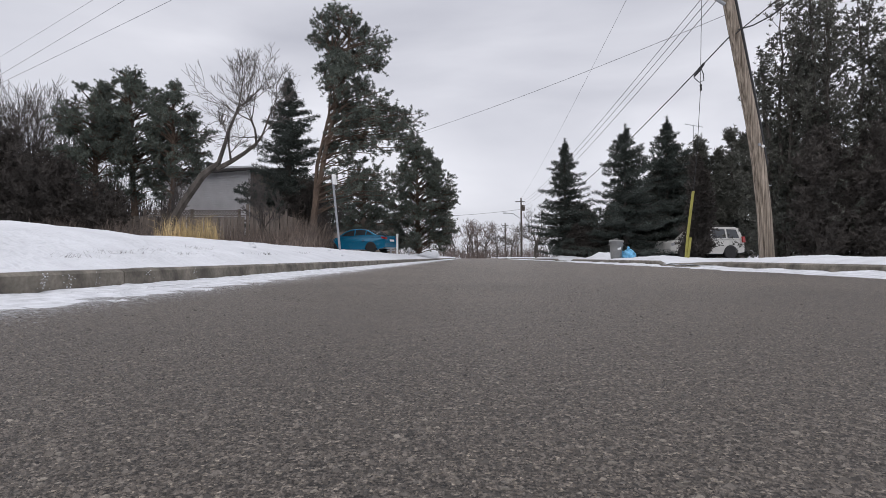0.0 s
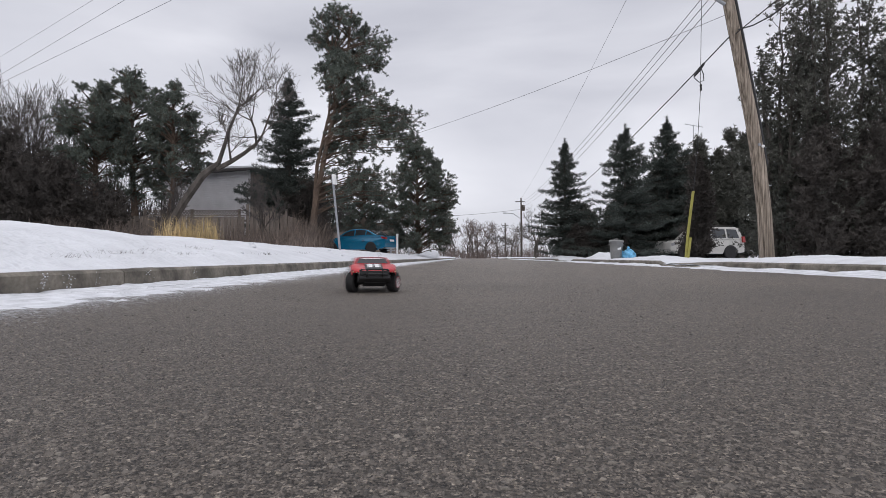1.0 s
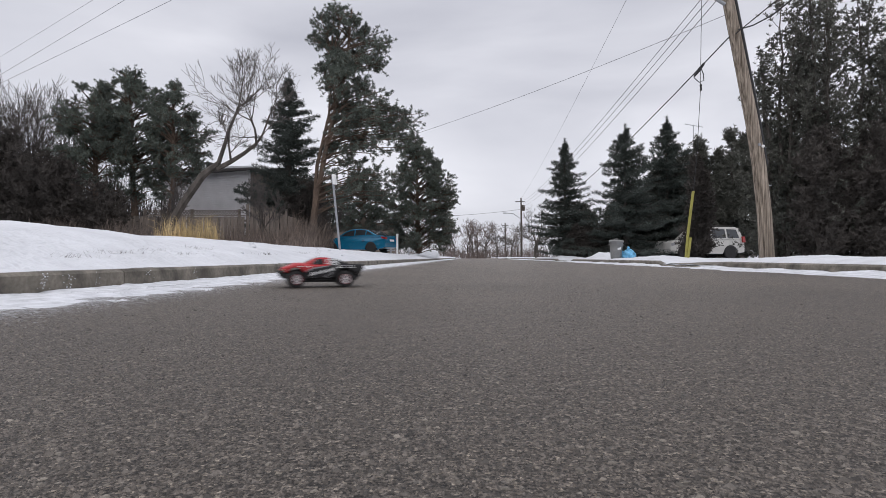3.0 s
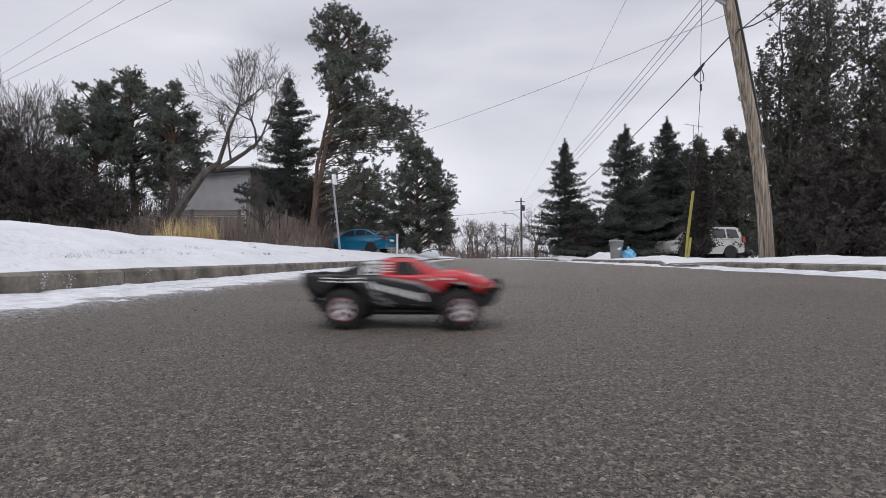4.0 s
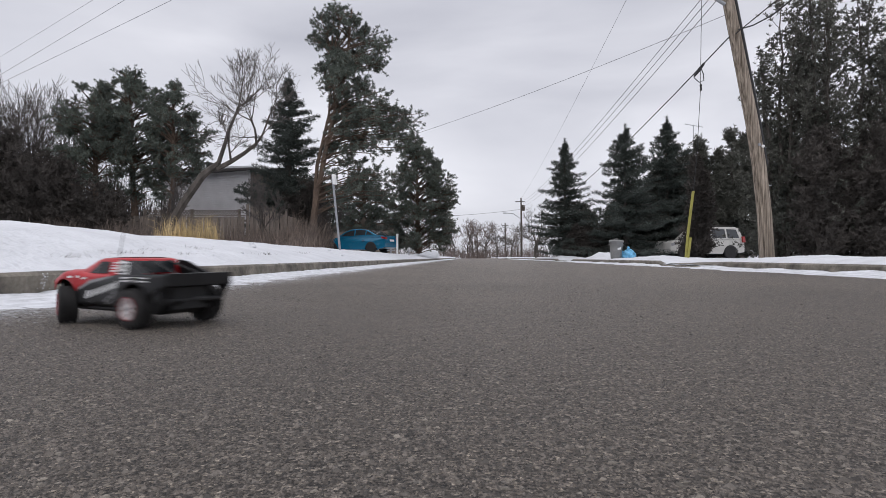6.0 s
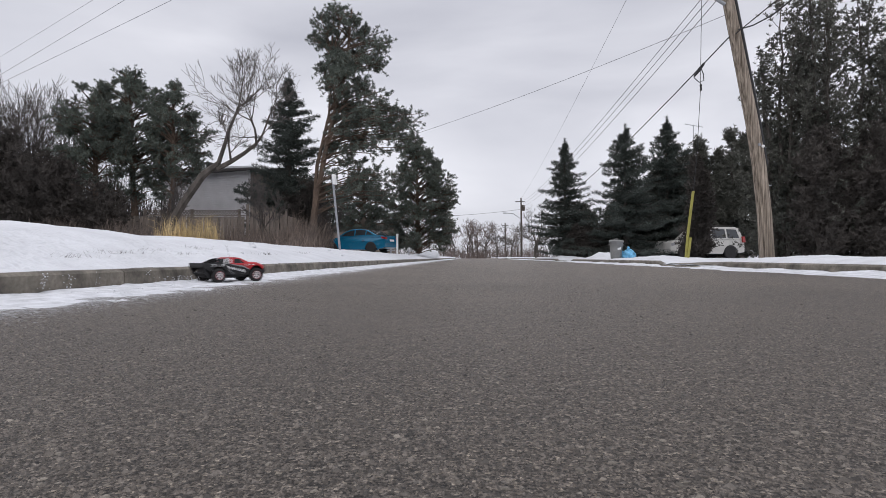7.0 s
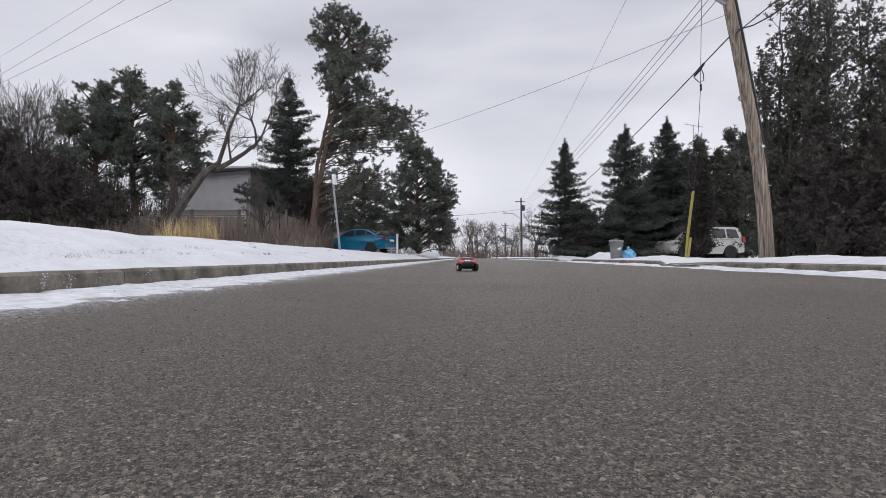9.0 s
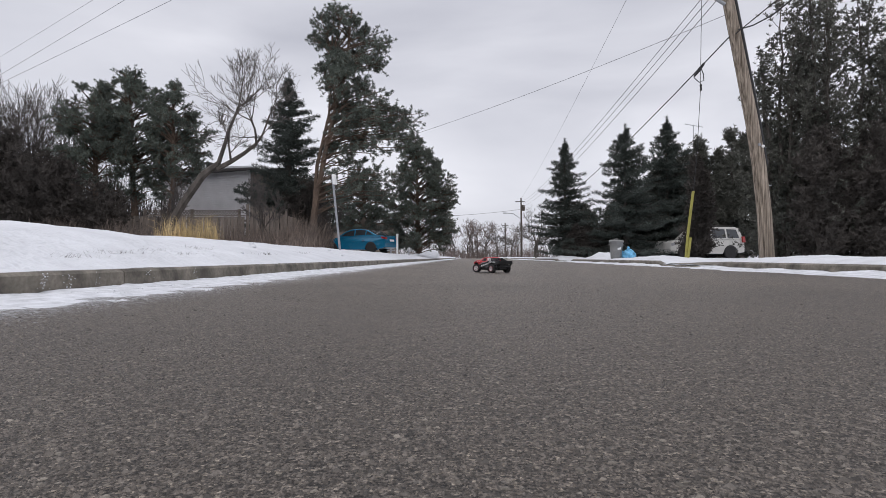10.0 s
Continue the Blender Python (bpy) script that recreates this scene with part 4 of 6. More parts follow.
def build_sign():
    root = thing("street_sign", pose(-3.01, 15.5, 0.40), "leaning galvanised sign post, its sign seen edge-on", "sign post")
    bm = bmesh.new()
    tube(bm, [(0.03, 0, -0.2), (-0.22, 0, 2.22)], 0.032, 8)
    part("post", bm, M_STEEL, root)
    bm = bmesh.new()
    box(bm, (-0.045, -0.10, 0), (0.045, 0.10, 0.29), 0.006, pose(-0.145, 0, 1.93, 0, -6, 0))
    part("sign_plate", bm, M_WHITE, root, "white sign plate turned sideways")
    bm = bmesh.new()
    box(bm, (-0.06, -0.02, 0), (-0.046, 0.02, 0.26), 0.003, pose(-0.145, 0, 1.95, 0, -6, 0))
    part("bracket", bm, M_STEEL, root)
    stake = thing("marker_post", pose(-2.49, 29, 0.42), "white painted marker post standing in the snow", "post")
    bm = bmesh.new()
    box(bm, (-0.05, -0.05, -0.1), (0.05, 0.05, 1.02), 0.012)
    part("shaft", bm, M_WHITE, stake)
    bm = bmesh.new()
    box(bm, (-0.062, -0.062, 1.02), (0.062, 0.062, 1.06), 0.01)
    part("cap", bm, M_WHITE, stake)
    for x in (-2.9, -1.9):
        f = thing("low_stake", pose(x, 29.6, 0.42), "low pale metal picket with a crossbar in the snow", "post", "low pale metal pickets")
        bm = bmesh.new()
        box(bm, (-0.035, -0.02, -0.1), (0.035, 0.02, 0.30), 0.005)
        part("picket", bm, M_STEEL, f)
        bm = bmesh.new()
        box(bm, (-0.22, -0.035, 0.14), (0.22, -0.022, 0.20), 0.004)
        part("crossbar", bm, M_STEEL, f)
    bird = thing("house_sign", pose(-5.4, 36, 0.45), "pale yard sign on a post, leaning", "sign")
    bm = bmesh.new()
    box(bm, (-0.06, -0.04, 0), (0.06, 0.04, 2.3), 0.01)
    part("post", bm, M_BRICK, bird)
    bm = bmesh.new()
    prism(bm, [(-0.2, 1.75), (0.26, 1.85), (0.22, 2.3), (0.0, 2.55), (-0.16, 2.2)], -0.05, 0.02)
    part("board", bm, M_BRICK, bird)


def car_wheel(root, x, y, r, w, cover):
    s = 1 if y > 0 else -1
    hub = new("wheel")
    hub.parent = root
    hub.matrix_basis = pose(x, y, r)
    bm = bmesh.new()
    lathe(bm, [(r * 0.62, -w / 2), (r * 0.9, -w / 2), (r, -w * 0.36), (r, w * 0.36), (r * 0.9, w / 2), (r * 0.62, w / 2)], 28)
    part("tyre", bm, M_RUBBER, hub)
    bm = bmesh.new()
    lathe(bm, [(r * 0.66, s * w * 0.30), (r * 0.62, s * w * 0.47), (r * 0.5, s * w * 0.40), (r * 0.16, s * w * 0.46), (0.01, s * w * 0.48)], 20)
    part("rim", bm, cover, hub)


def car(name, m, label, paint, shell, roof, arches, r, half, length_glass, cover, category):
    """shell: lower outline with arches; roof: greenhouse outline; sides lean in above the belt line."""
    root = thing(name, m, label, category)
    belt = min(z for x, z in roof)
    bm = bmesh.new()
    prism(bm, shell, -half, half, lambda x, z: 1.0 - 0.10 * max(0, z - 0.55) - 0.16 * max(0, abs(x) - 1.75), 0.03)
    body = part("body", bm, paint, root, "", False)
    lean = lambda x, z: 1.0 - 0.32 * max(0, z - belt)
    bm = bmesh.new()
    prism(bm, roof, -half * 0.93, half * 0.93, lean, 0.03)
    cabin = part("cabin", bm, paint, root)
    for s in (-1, 1):
        for pane in length_glass:
            bm = bmesh.new()
            f = bm.faces.new([bm.verts.new((x, s * (half * 0.93 * lean(x, z) + 0.006), z)) for x, z in pane])
            part("side_window", bm, M_GLASS, cabin)
        for x in arches:
            bm = bmesh.new()
            o = [(x + (r + 0.055) * math.cos(a), r + (r + 0.055) * math.sin(a)) for a in [math.pi * i / 14 for i in range(15)]]
            prism(bm, o, s * (half - 0.10), s * (half - 0.02))
            part("wheel_well", bm, M_INK, body)
            car_wheel(root, x, s * (half - 0.08), r, 0.21, cover)
        bm = bmesh.new()
        box(bm, (-0.9, s * (half - 0.02), 0.72), (-0.72, s * (half + 0.015), 0.75), 0.006)
        part("door_handle", bm, M_TRIM, body)
    return root, body, cabin


def build_cars():
    n = 0.33
    arc = lambda cx, rr: [(cx + rr * math.cos(radians(a)), n + rr * math.sin(radians(a))) for a in range(170, 5, -20)]
    shell = [(-2.22, 0.35), (-2.26, 0.60), (-2.24, 0.92), (-2.10, 1.04), (-1.70, 1.06), (0.75, 0.98), (1.6, 0.88), (2.1, 0.72), (2.24, 0.55), (2.2, 0.28), (1.75, 0.22)] + \
            [(1.36 + 0.39 * math.cos(radians(a)), n + 0.39 * math.sin(radians(a))) for a in range(0, 181, 20)] + [(0.9, 0.22), (-0.9, 0.22)] + \
            [(-1.32 + 0.39 * math.cos(radians(a)), n + 0.39 * math.sin(radians(a))) for a in range(0, 181, 20)] + [(-1.8, 0.25)]
    roof = [(-1.78, 1.02), (-1.05, 1.38), (-0.55, 1.46), (0.05, 1.44), (0.45, 1.32), (1.02, 0.97)]
    panes = [[(-1.42, 1.10), (-1.02, 1.32), (-0.95, 1.10)], [(-0.90, 1.09), (-0.90, 1.36), (-0.50, 1.41), (-0.22, 1.39), (-0.22, 1.06)], [(-0.14, 1.05), (-0.14, 1.38), (0.10, 1.36), (0.40, 1.26), (0.78, 1.02)]]
    root, body, cabin = car("blue_sedan", pose(-5.15, 32.6, 0.44, 0, 0, 158), "bright blue four-door sedan parked on a driveway behind the snow bank", M_BLUE, shell, roof, (1.36, -1.32), n, 0.88, panes, M_RUST, "car")
    for s in (-1, 1):
        bm = bmesh.new()
        prism(bm, [(-2.262, 0.82), (-2.24, 0.95), (-1.98, 0.98), (-2.02, 0.88)], s * 0.55, s * 0.845, None, 0.01)
        part("tail_light", bm, M_LAMP_RED, body)
    bm = bmesh.new()
    prism(bm, [(-1.72, 1.055), (-1.08, 1.375), (-1.10, 1.395), (-1.75, 1.07)], -0.66, 0.66)
    part("rear_window", bm, M_GLASS, cabin)
    bm = bmesh.new()
    box(bm, (-2.275, -0.26, 0.70), (-2.262, 0.26, 0.82), 0.004)
    part("plate", bm, M_WHITE, body)
    # white utility vehicle by the cedars
    r = 0.36
    shell = [(-2.12, 0.38), (-2.16, 0.62), (-2.13, 1.08), (1.05, 1.06), (1.85, 1.0), (2.06, 0.86), (2.12, 0.55), (2.05, 0.34), (1.75, 0.30)] + \
            [(1.32 + 0.43 * math.cos(radians(a)), r + 0.43 * math.sin(radians(a))) for a in range(0, 181, 20)] + [(0.85, 0.28), (-0.85, 0.28)] + \
            [(-1.30 + 0.43 * math.cos(radians(a)), r + 0.43 * math.sin(radians(a))) for a in range(0, 181, 20)] + [(-1.78, 0.32)]
    roof = [(-2.10, 1.05), (-1.92, 1.66), (-1.70, 1.74), (0.05, 1.74), (0.32, 1.68), (0.98, 1.04)]
    panes = [[(-1.86, 1.14), (-1.74, 1.60), (-1.18, 1.62), (-1.18, 1.14)], [(-1.08, 1.14), (-1.08, 1.62), (-0.32, 1.62), (-0.32, 1.14)], [(-0.22, 1.14), (-0.22, 1.62), (0.16, 1.60), (0.74, 1.14)]]
    root, body, cabin = car("white_suv", pose(14.0, 29.2, 0.10, 0, 0, 187), "dirty white boxy sport utility vehicle parked by cedars", M_CREAM, shell, roof, (1.32, -1.30), r, 0.90, panes, M_STEEL, "car")
    for s in (-1, 1):
        bm = bmesh.new()
        prism(bm, [(-2.165, 0.90), (-2.14, 1.22), (-1.98, 1.22), (-2.0, 0.90)], s * 0.70, s * 0.895, None, 0.01)
        part("tail_light", bm, M_LAMP_RED, body)
        bm = bmesh.new()
        prism(bm, [(2.05, 0.70), (1.86, 0.74), (1.84, 0.90), (2.04, 0.86)], s * 0.6, s * 0.875, None, 0.01)
        part("headlight", bm, M_GREYSTRIPE, body)
        bm = bmesh.new()
        tube(bm, [(-1.6, s * 0.62, 1.79), (-0.1, s * 0.62, 1.79)], 0.02, 6)
        part("roof_rail", bm, M_TRIM, cabin)
    bm = bmesh.new()
    box(bm, (-2.24, -0.8, 0.42), (-2.12, 0.8, 0.64), 0.03)
    part("rear_bumper", bm, M_TRIM, body)


# ---- poles and lines ----
def line(name, p, q, sag, r, material, label, group="overhead lines", n=18):
    p, q = Vector(p), Vector(q)
    pts = [p + (q - p) * (i / n) + Vector((0, 0, -4 * sag * (i / n) * (1 - i / n))) for i in range(n + 1)]
    bm = bmesh.new()
    tube(bm, pts, r, 4)
    return tagged(part(name, bm, material, None), label, "cable", group)


def build_poles():
    root = thing("utility_pole", pose(8.09, 13.3, 0.10), "weathered grey-brown wooden utility pole, leaning, with a cable riser", "utility pole")
    spine = [(0.02, 0, -0.2), (-0.05, 0, 1.2), (-0.17, 0, 2.4), (-0.34, 0, 3.5), (-0.58, 0, 4.8), (-0.90, 0, 6.5), (-1.40, 0, 8.3), (-1.75, 0, 9.9)]
    bm = bmesh.new()
    tube(bm, spine, [0.172, 0.166, 0.158, 0.150, 0.142, 0.134, 0.124, 0.115], 18)
    part("pole", bm, M_POLE, root, "", True)
    bm = bmesh.new()
    tube(bm, [(x + 0.165, -0.05, z) for x, y, z in spine[2:]], 0.034, 8)
    part("cable_riser", bm, M_WIRE, root, "black cable running down the pole")
    bm = bmesh.new()
    tube(bm, [(-1.02, -0.05, 6.45), (-1.3, -0.05, 6.62), (-1.62, -0.05, 6.72)], 0.045, 8)
    part("strut", bm, M_STEEL, root, "grey steel guy strut")
    for i, (zz, dx) in enumerate(((2.9, -0.27), (2.86, -0.18))):
        bm = bmesh.new()
        lathe(bm, [(0.035, -0.02), (0.04, 0.0), (0.015, 0.012)], 12)
        bmesh.ops.transform(bm, matrix=pose(dx + 0.02, -0.155, zz), verts=bm.verts)
        part("pole_tag", bm, M_WHITE if i else M_STEEL, root)
    for i in range(6):
        bm = bmesh.new()
        z = 1.9 + i * 0.95
        k = [a for a in spine if a[2] <= z][-1]
        b = [a for a in spine if a[2] > z][0]
        x = k[0] + (b[0] - k[0]) * (z - k[2]) / (b[2] - k[2])
        tube(bm, [(x + 0.14, -0.02, z), (x + 0.24, -0.02, z + 0.01)], 0.011, 6)
        part("step_bolt", bm, M_STEEL, root)
    for z, dx in ((7.2, -1.2), (9.85, -1.8)):
        bm = bmesh.new()
        lathe(bm, [(0.02, -0.12), (0.05, -0.09), (0.03, -0.06), (0.05, -0.03), (0.03, 0.0), (0.015, 0.03)], 10, "X")
        bmesh.ops.transform(bm, matrix=pose(dx - 0.16, 0, z), verts=bm.verts)
        part("insulator", bm, M_TRIM, root)
    # guy wire and its yellow guard
    g = thing("guy_wire", pose(6.06, 13.3, 0.12), "taut guy wire with a split yellow plastic guard at its foot", "guy wire")
    bm = bmesh.new()
    tube(bm, [(0.0, 0, -0.1), (0.205, 0, 1.7), (0.30, 0, 2.6), (0.40, 0, 4.2), (0.455, 0, 6.7)], 0.007, 5)
    part("wire", bm, M_WIRE, g)
    bm = bmesh.new()
    tube(bm, [(-0.01, 0, -0.1), (0.08, 0, 0.8), (0.205, 0, 1.74)], [0.032, 0.034, 0.034], 10)
    part("guard", bm, M_YELLOW, g, "yellow plastic guy guard")
    bm = bmesh.new()
    tube(bm, [(0.02, -0.04, -0.1), (0.115, -0.04, 0.58)], 0.030, 10)
    part("guard_piece", bm, M_YELLOW, g)
    bm = bmesh.new()
    lathe(bm, [(0.02, -0.08), (0.032, -0.06), (0.02, 0), (0.032, 0.06), (0.02, 0.08)], 10, "Z")
    bmesh.ops.transform(bm, matrix=pose(0.415, 0, 4.35), verts=bm.verts)
    part("insulator", bm, M_INK, g, "black strain insulator")
    # the far pole with its street lamp
    f = thing("utility_pole", pose(11.8, 80, 0.0), "dark distant utility pole with a street lamp arm", "utility pole")
    bm = bmesh.new()
    tube(bm, [(0, 0, -0.2), (0, 0, 5), (-0.05, 0, 9.15)], [0.17, 0.14, 0.10], 10)
    part("pole", bm, M_POLE_FAR, f)
    bm = bmesh.new()
    tube(bm, [(0, 0, 5.9), (-1.2, 0, 6.75), (-2.2, 0, 6.85)], 0.05, 6)
    part("lamp_arm", bm, M_STEEL, f)
    bm = bmesh.new()
    box(bm, (-2.75, -0.12, 6.78), (-2.1, 0.12, 6.92), 0.04)
    part("lamp_head", bm, M_STEEL, f)
    bm = bmesh.new()
    lathe(bm, [(0.22, 7.2), (0.25, 7.3), (0.25, 7.95), (0.2, 8.05)], 12, "Z")
    bmesh.ops.transform(bm, matrix=pose(0.28, 0, 0), verts=bm.verts)
    part("transformer", bm, M_POLE_FAR, f)
    bm = bmesh.new()
    box(bm, (-0.9, -0.06, 8.5), (0.5, 0.06, 8.62), 0.01)
    part("crossarm", bm, M_POLE_FAR, f)
    f2 = thing("utility_pole", pose(15.2, 130, 0.0), "thin grey utility pole at the far end of the street", "utility pole")
    bm = bmesh.new()
    tube(bm, [(0, 0, -0.2), (0, 0, 8.6)], [0.2, 0.14], 8)
    part("pole", bm, M_POLE_FAR, f2)
    bm = bmesh.new()
    box(bm, (-0.8, -0.06, 7.9), (0.8, 0.06, 8.05))
    part("crossarm", bm, M_POLE_FAR, f2)
    dark, pale = M_WIRE, M_WIRE_PALE
    line("power_line", (6.25, 13.3, 9.95), (11.8, 80, 9.1), 0.5, 0.008, pale, "thin bare power line running down the street")
    line("power_line", (6.90, 13.3, 7.2), (11.6, 80, 8.35), 0.75, 0.012, pale, "power line running down the street")
    line("power_line", (6.96, 13.3, 7.02), (11.8, 80, 8.1), 0.75, 0.012, pale, "power line running down the street")
    line("power_line", (7.04, 13.3, 6.85), (12.0, 80, 7.8), 0.8, 0.012, pale, "power line running down the street")
    line("telephone_cable", (7.2, 13.3, 5.75), (11.8, 80, 6.3), 1.5, 0.017, dark, "thick black telephone cable running down the street")
    line("telephone_cable", (7.3, 13.3, 5.78), (4.6, -32, 6.2), 0.35, 0.015, dark, "thick black telephone cable running on past the pole")
    line("service_line", (7.1, 13.3, 6.3), (-7.5, 32, 6.0), 0.35, 0.007, pale, "service line crossing the street to the house")
    line("power_line", (11.7, 80, 7.4), (-9.0, 84, 6.6), 0.4, 0.025, pale, "cable crossing the street by the distant pole")
    line("power_line", (11.4, 0.5, 8.0), (-39, 35.6, 8.2), 0.25, 0.006, pale, "power line crossing overhead to the trees")
    line("power_line", (13.0, -1.2, 7.3), (-39.0, 35.9, 7.3), 0.2, 0.007, pale, "power line crossing overhead to the trees")
    line("power_line", (15.6, -2.0, 6.6), (-37.0, 33.0, 6.6), 0.2, 0.007, pale, "power line crossing overhead to the trees")
    bm = bmesh.new()
    tube(bm, [(7.32, 13.1, 5.85), (7.45, 12.7, 5.78), (7.66, 12.3, 5.84), (7.78, 11.9, 5.95), (7.80, 11.5, 5.98), (7.62, 10.8, 5.78)], 0.017, 6)
    tagged(part("slack_loop", bm, M_WIRE), "slack loop of black telephone cable hanging by the pole", "cable", "overhead lines")
    # splice box and drip loop on the telephone cable
    sp = thing("cable_splice", pose(7.12, 14.6, 5.42), "black splice case with a drip loop on the telephone cable", "cable splice")
    bm = bmesh.new()
    tube(bm, [(-0.02, -0.2, 0.06), (0.0, 0.1, 0.0), (0.03, 0.45, -0.06)], [0.03, 0.05, 0.03], 8)
    part("case", bm, M_WIRE, sp)
    bm = bmesh.new()
    tube(bm, [(0, 0.0, 0.0), (0.09, 0.05, -0.16), (0.12, 0.1, -0.30), (0.02, 0.15, -0.34), (-0.1, 0.2, -0.2), (-0.05, 0.3, -0.05)], 0.013, 5)
    part("drip_loop", bm, M_WIRE, sp)


# ---- loose things on the east verge ----
def build_bin():
    root = thing("garbage_bin", pose(6.17, 19, 0.10, 0, 1.5, 8), "dented grey plastic garbage bin with a lid, standing in the snow", "garbage bin")
    bm = bmesh.new()
    n = 24
    lathe(bm, [(0.165, 0.0), (0.175, 0.02), (0.205, 0.35), (0.228, 0.62), (0.245, 0.63), (0.245, 0.66)], n, "Z")
    part("tub", bm, M_BIN, root, "", True)
    bm = bmesh.new()
    lathe(bm, [(0.255, 0.645), (0.262, 0.66), (0.255, 0.70), (0.19, 0.725), (0.05, 0.735)], n, "Z")
    part("lid", bm, M_BIN, root, "", True)
    bm = bmesh.new()
    tube(bm, [(-0.06, 0, 0.73), (-0.05, 0, 0.765), (0.05, 0, 0.765), (0.06, 0, 0.73)], 0.014, 6)
    part("lid_handle", bm, M_BIN, root)
    for s in (-1, 1):
        bm = bmesh.new()
        box(bm, (s * 0.225, -0.05, 0.54), (s * 0.265, 0.05, 0.58), 0.01)
        part("side_handle", bm, M_BIN, root)
    bm = bmesh.new()
    for a in range(-3, 4):
        t = radians(-90 + a * 5 + 6)
        box(bm, (-0.012, -0.002, -0.045 + 0.004 * a), (0.012, 0.002, 0.03 + 0.006 * a), 0, Matrix.Translation((0.218 * math.cos(t), 0.218 * math.sin(t), 0.42)) @ Matrix.Rotation(t + math.pi / 2, 4, "Z"))
    part("sticker", bm, M_WHITE, root, "torn white sticker")
    bag = thing("blue_recycling_bag", pose(6.62, 19.0, 0.10), "crumpled translucent blue bag slumped beside the bin", "plastic bag")
    bm = bmesh.new()
    bmesh.ops.create_icosphere(bm, subdivisions=4, radius=1)
    for v in bm.verts:
        p = v.co.copy()
        c = 1 + 0.16 * noise.noise(p * 2.2) + 0.10 * abs(noise.noise(p * 5.5)) - 0.05 * noise.noise(p * 11)
        top = max(0, p.z)
        v.co = Vector((p.x * 0.25 * (1 - 0.38 * top ** 2), p.y * 0.24 * (1 - 0.38 * top ** 2), max(0.0, 0.18 + p.z * 0.22))) * c
        v.co.z = max(v.co.z, 0)
    part("bag", bm, M_BAG, bag)
    bm = bmesh.new()
    for i in range(5):
        a = i * 1.26
        tube(bm, [(0, 0, 0.38), (0.05 * math.cos(a), 0.05 * math.sin(a), 0.47 + 0.02 * (i % 2))], [0.035, 0.012], 5)
    part("knot", bm, M_BAG, bag)
    # snow lumps on the kerb and street
    rng = random.Random(9)
    for i in range(130):
        y = rng.choice((2.98, 2.98, 2.98, 3.17, 3.17, 3.40, 3.95, 4.6)) + rng.gauss(0, 0.022)
        r = rng.uniform(0.0012, 0.0042)
        on_face = rng.random() < 0.65
        x = KERB_L + LEAN * y + (0.004 if on_face else rng.uniform(0.02, 0.7))
        z = rng.uniform(0.03, 0.12) if on_face else 0.012
        bm = bmesh.new()
        bmesh.ops.create_icosphere(bm, subdivisions=2, radius=r)
        for v in bm.verts:
            v.co *= 1 + 0.45 * noise.noise(v.co * 60 + Vector((i, 0, 0)))
            v.co.z *= 0.75
        ob = part("snow_lump", bm, M_SNOW)
        ob.matrix_world = pose(x, y, z)
        tagged(ob, "small lump of snow stuck on the kerb" if on_face else "small lump of snow lying in the gutter", "snow", "snow lumps")


def build_snow_chunks():
    rng = random.Random(4)
    for i, (s, y, r) in enumerate(((0.95, 8.2, 0.050), (1.05, 8.38, 0.044), (0.6, 7.0, 0.024), (0.8, 10.5, 0.034), (0.45, 5.9, 0.018), (1.2, 13.5, 0.05), (0.5, 12.0, 0.03))):
        bm = bmesh.new()
        bmesh.ops.create_icosphere(bm, subdivisions=3, radius=r)
        for v in bm.verts:
            v.co *= 1 + 0.35 * noise.noise(v.co / r * 0.9 + Vector((i * 5, 0, 0))) + 0.20 * noise.noise(v.co / r * 3)
            v.co.z *= 0.7
        x = KERB_L - 0.03 - s
        ob = part("snow_chunk", bm, M_SNOW)
        ob.matrix_world = pose(x + LEAN * y, y, west_z(s, y) + r * 0.05)
        tagged(ob, "rounded chunk of snow lying on the bank", "snow", "snow chunks on the bank")


SPRAY = []


def build_spray():
    """Snow thrown up by the truck's wheels: clods that leave the gutter, fly and settle."""
    rng = random.Random(17)
    shapes = []
    for i in range(6):
        bm = bmesh.new()
        bmesh.ops.create_icosphere(bm, subdivisions=1, radius=1)
        for v in bm.verts:
            v.co *= 1 + 0.4 * noise.noise(v.co * 1.7 + Vector((i * 3, 0, 0)))
        me = bpy.data.meshes.new("snow_clod")
        bm.to_mesh(me)
        bm.free()
        me.materials.append(M_SNOW)
        shapes.append(me)
    for i in range(290):
        r = rng.uniform(0.0015, 0.0050)
        ob = new("snow_clod", shapes[i % 6])
        ob.scale = (r, r, r * 0.85)
        t0 = rng.uniform(6.58, 7.06)
        k = (t0 - 6.6) / 0.5
        x0, y0 = -1.98 + 0.06 * k + rng.uniform(-0.08, 0.08), 3.38 + 1.02 * k + rng.uniform(-0.08, 0.08)
        vx, vy, vz = rng.uniform(-0.6, 0.05), rng.uniform(-0.7, 0.0), rng.uniform(0.45, 1.15)
        fly = 2 * vz / 9.81
        x1 = max(x0 + vx * fly, -2.10)
        SPRAY.append((ob, t0, fly, (x0, y0), (x1, y0 + vy * fly), vz, r, rng.uniform(60, 260)))
        ob.location = (x0, y0, 0.012)
        tagged(ob, "small clod of snow kicked up from the gutter", "snow", "kicked-up snow clods")


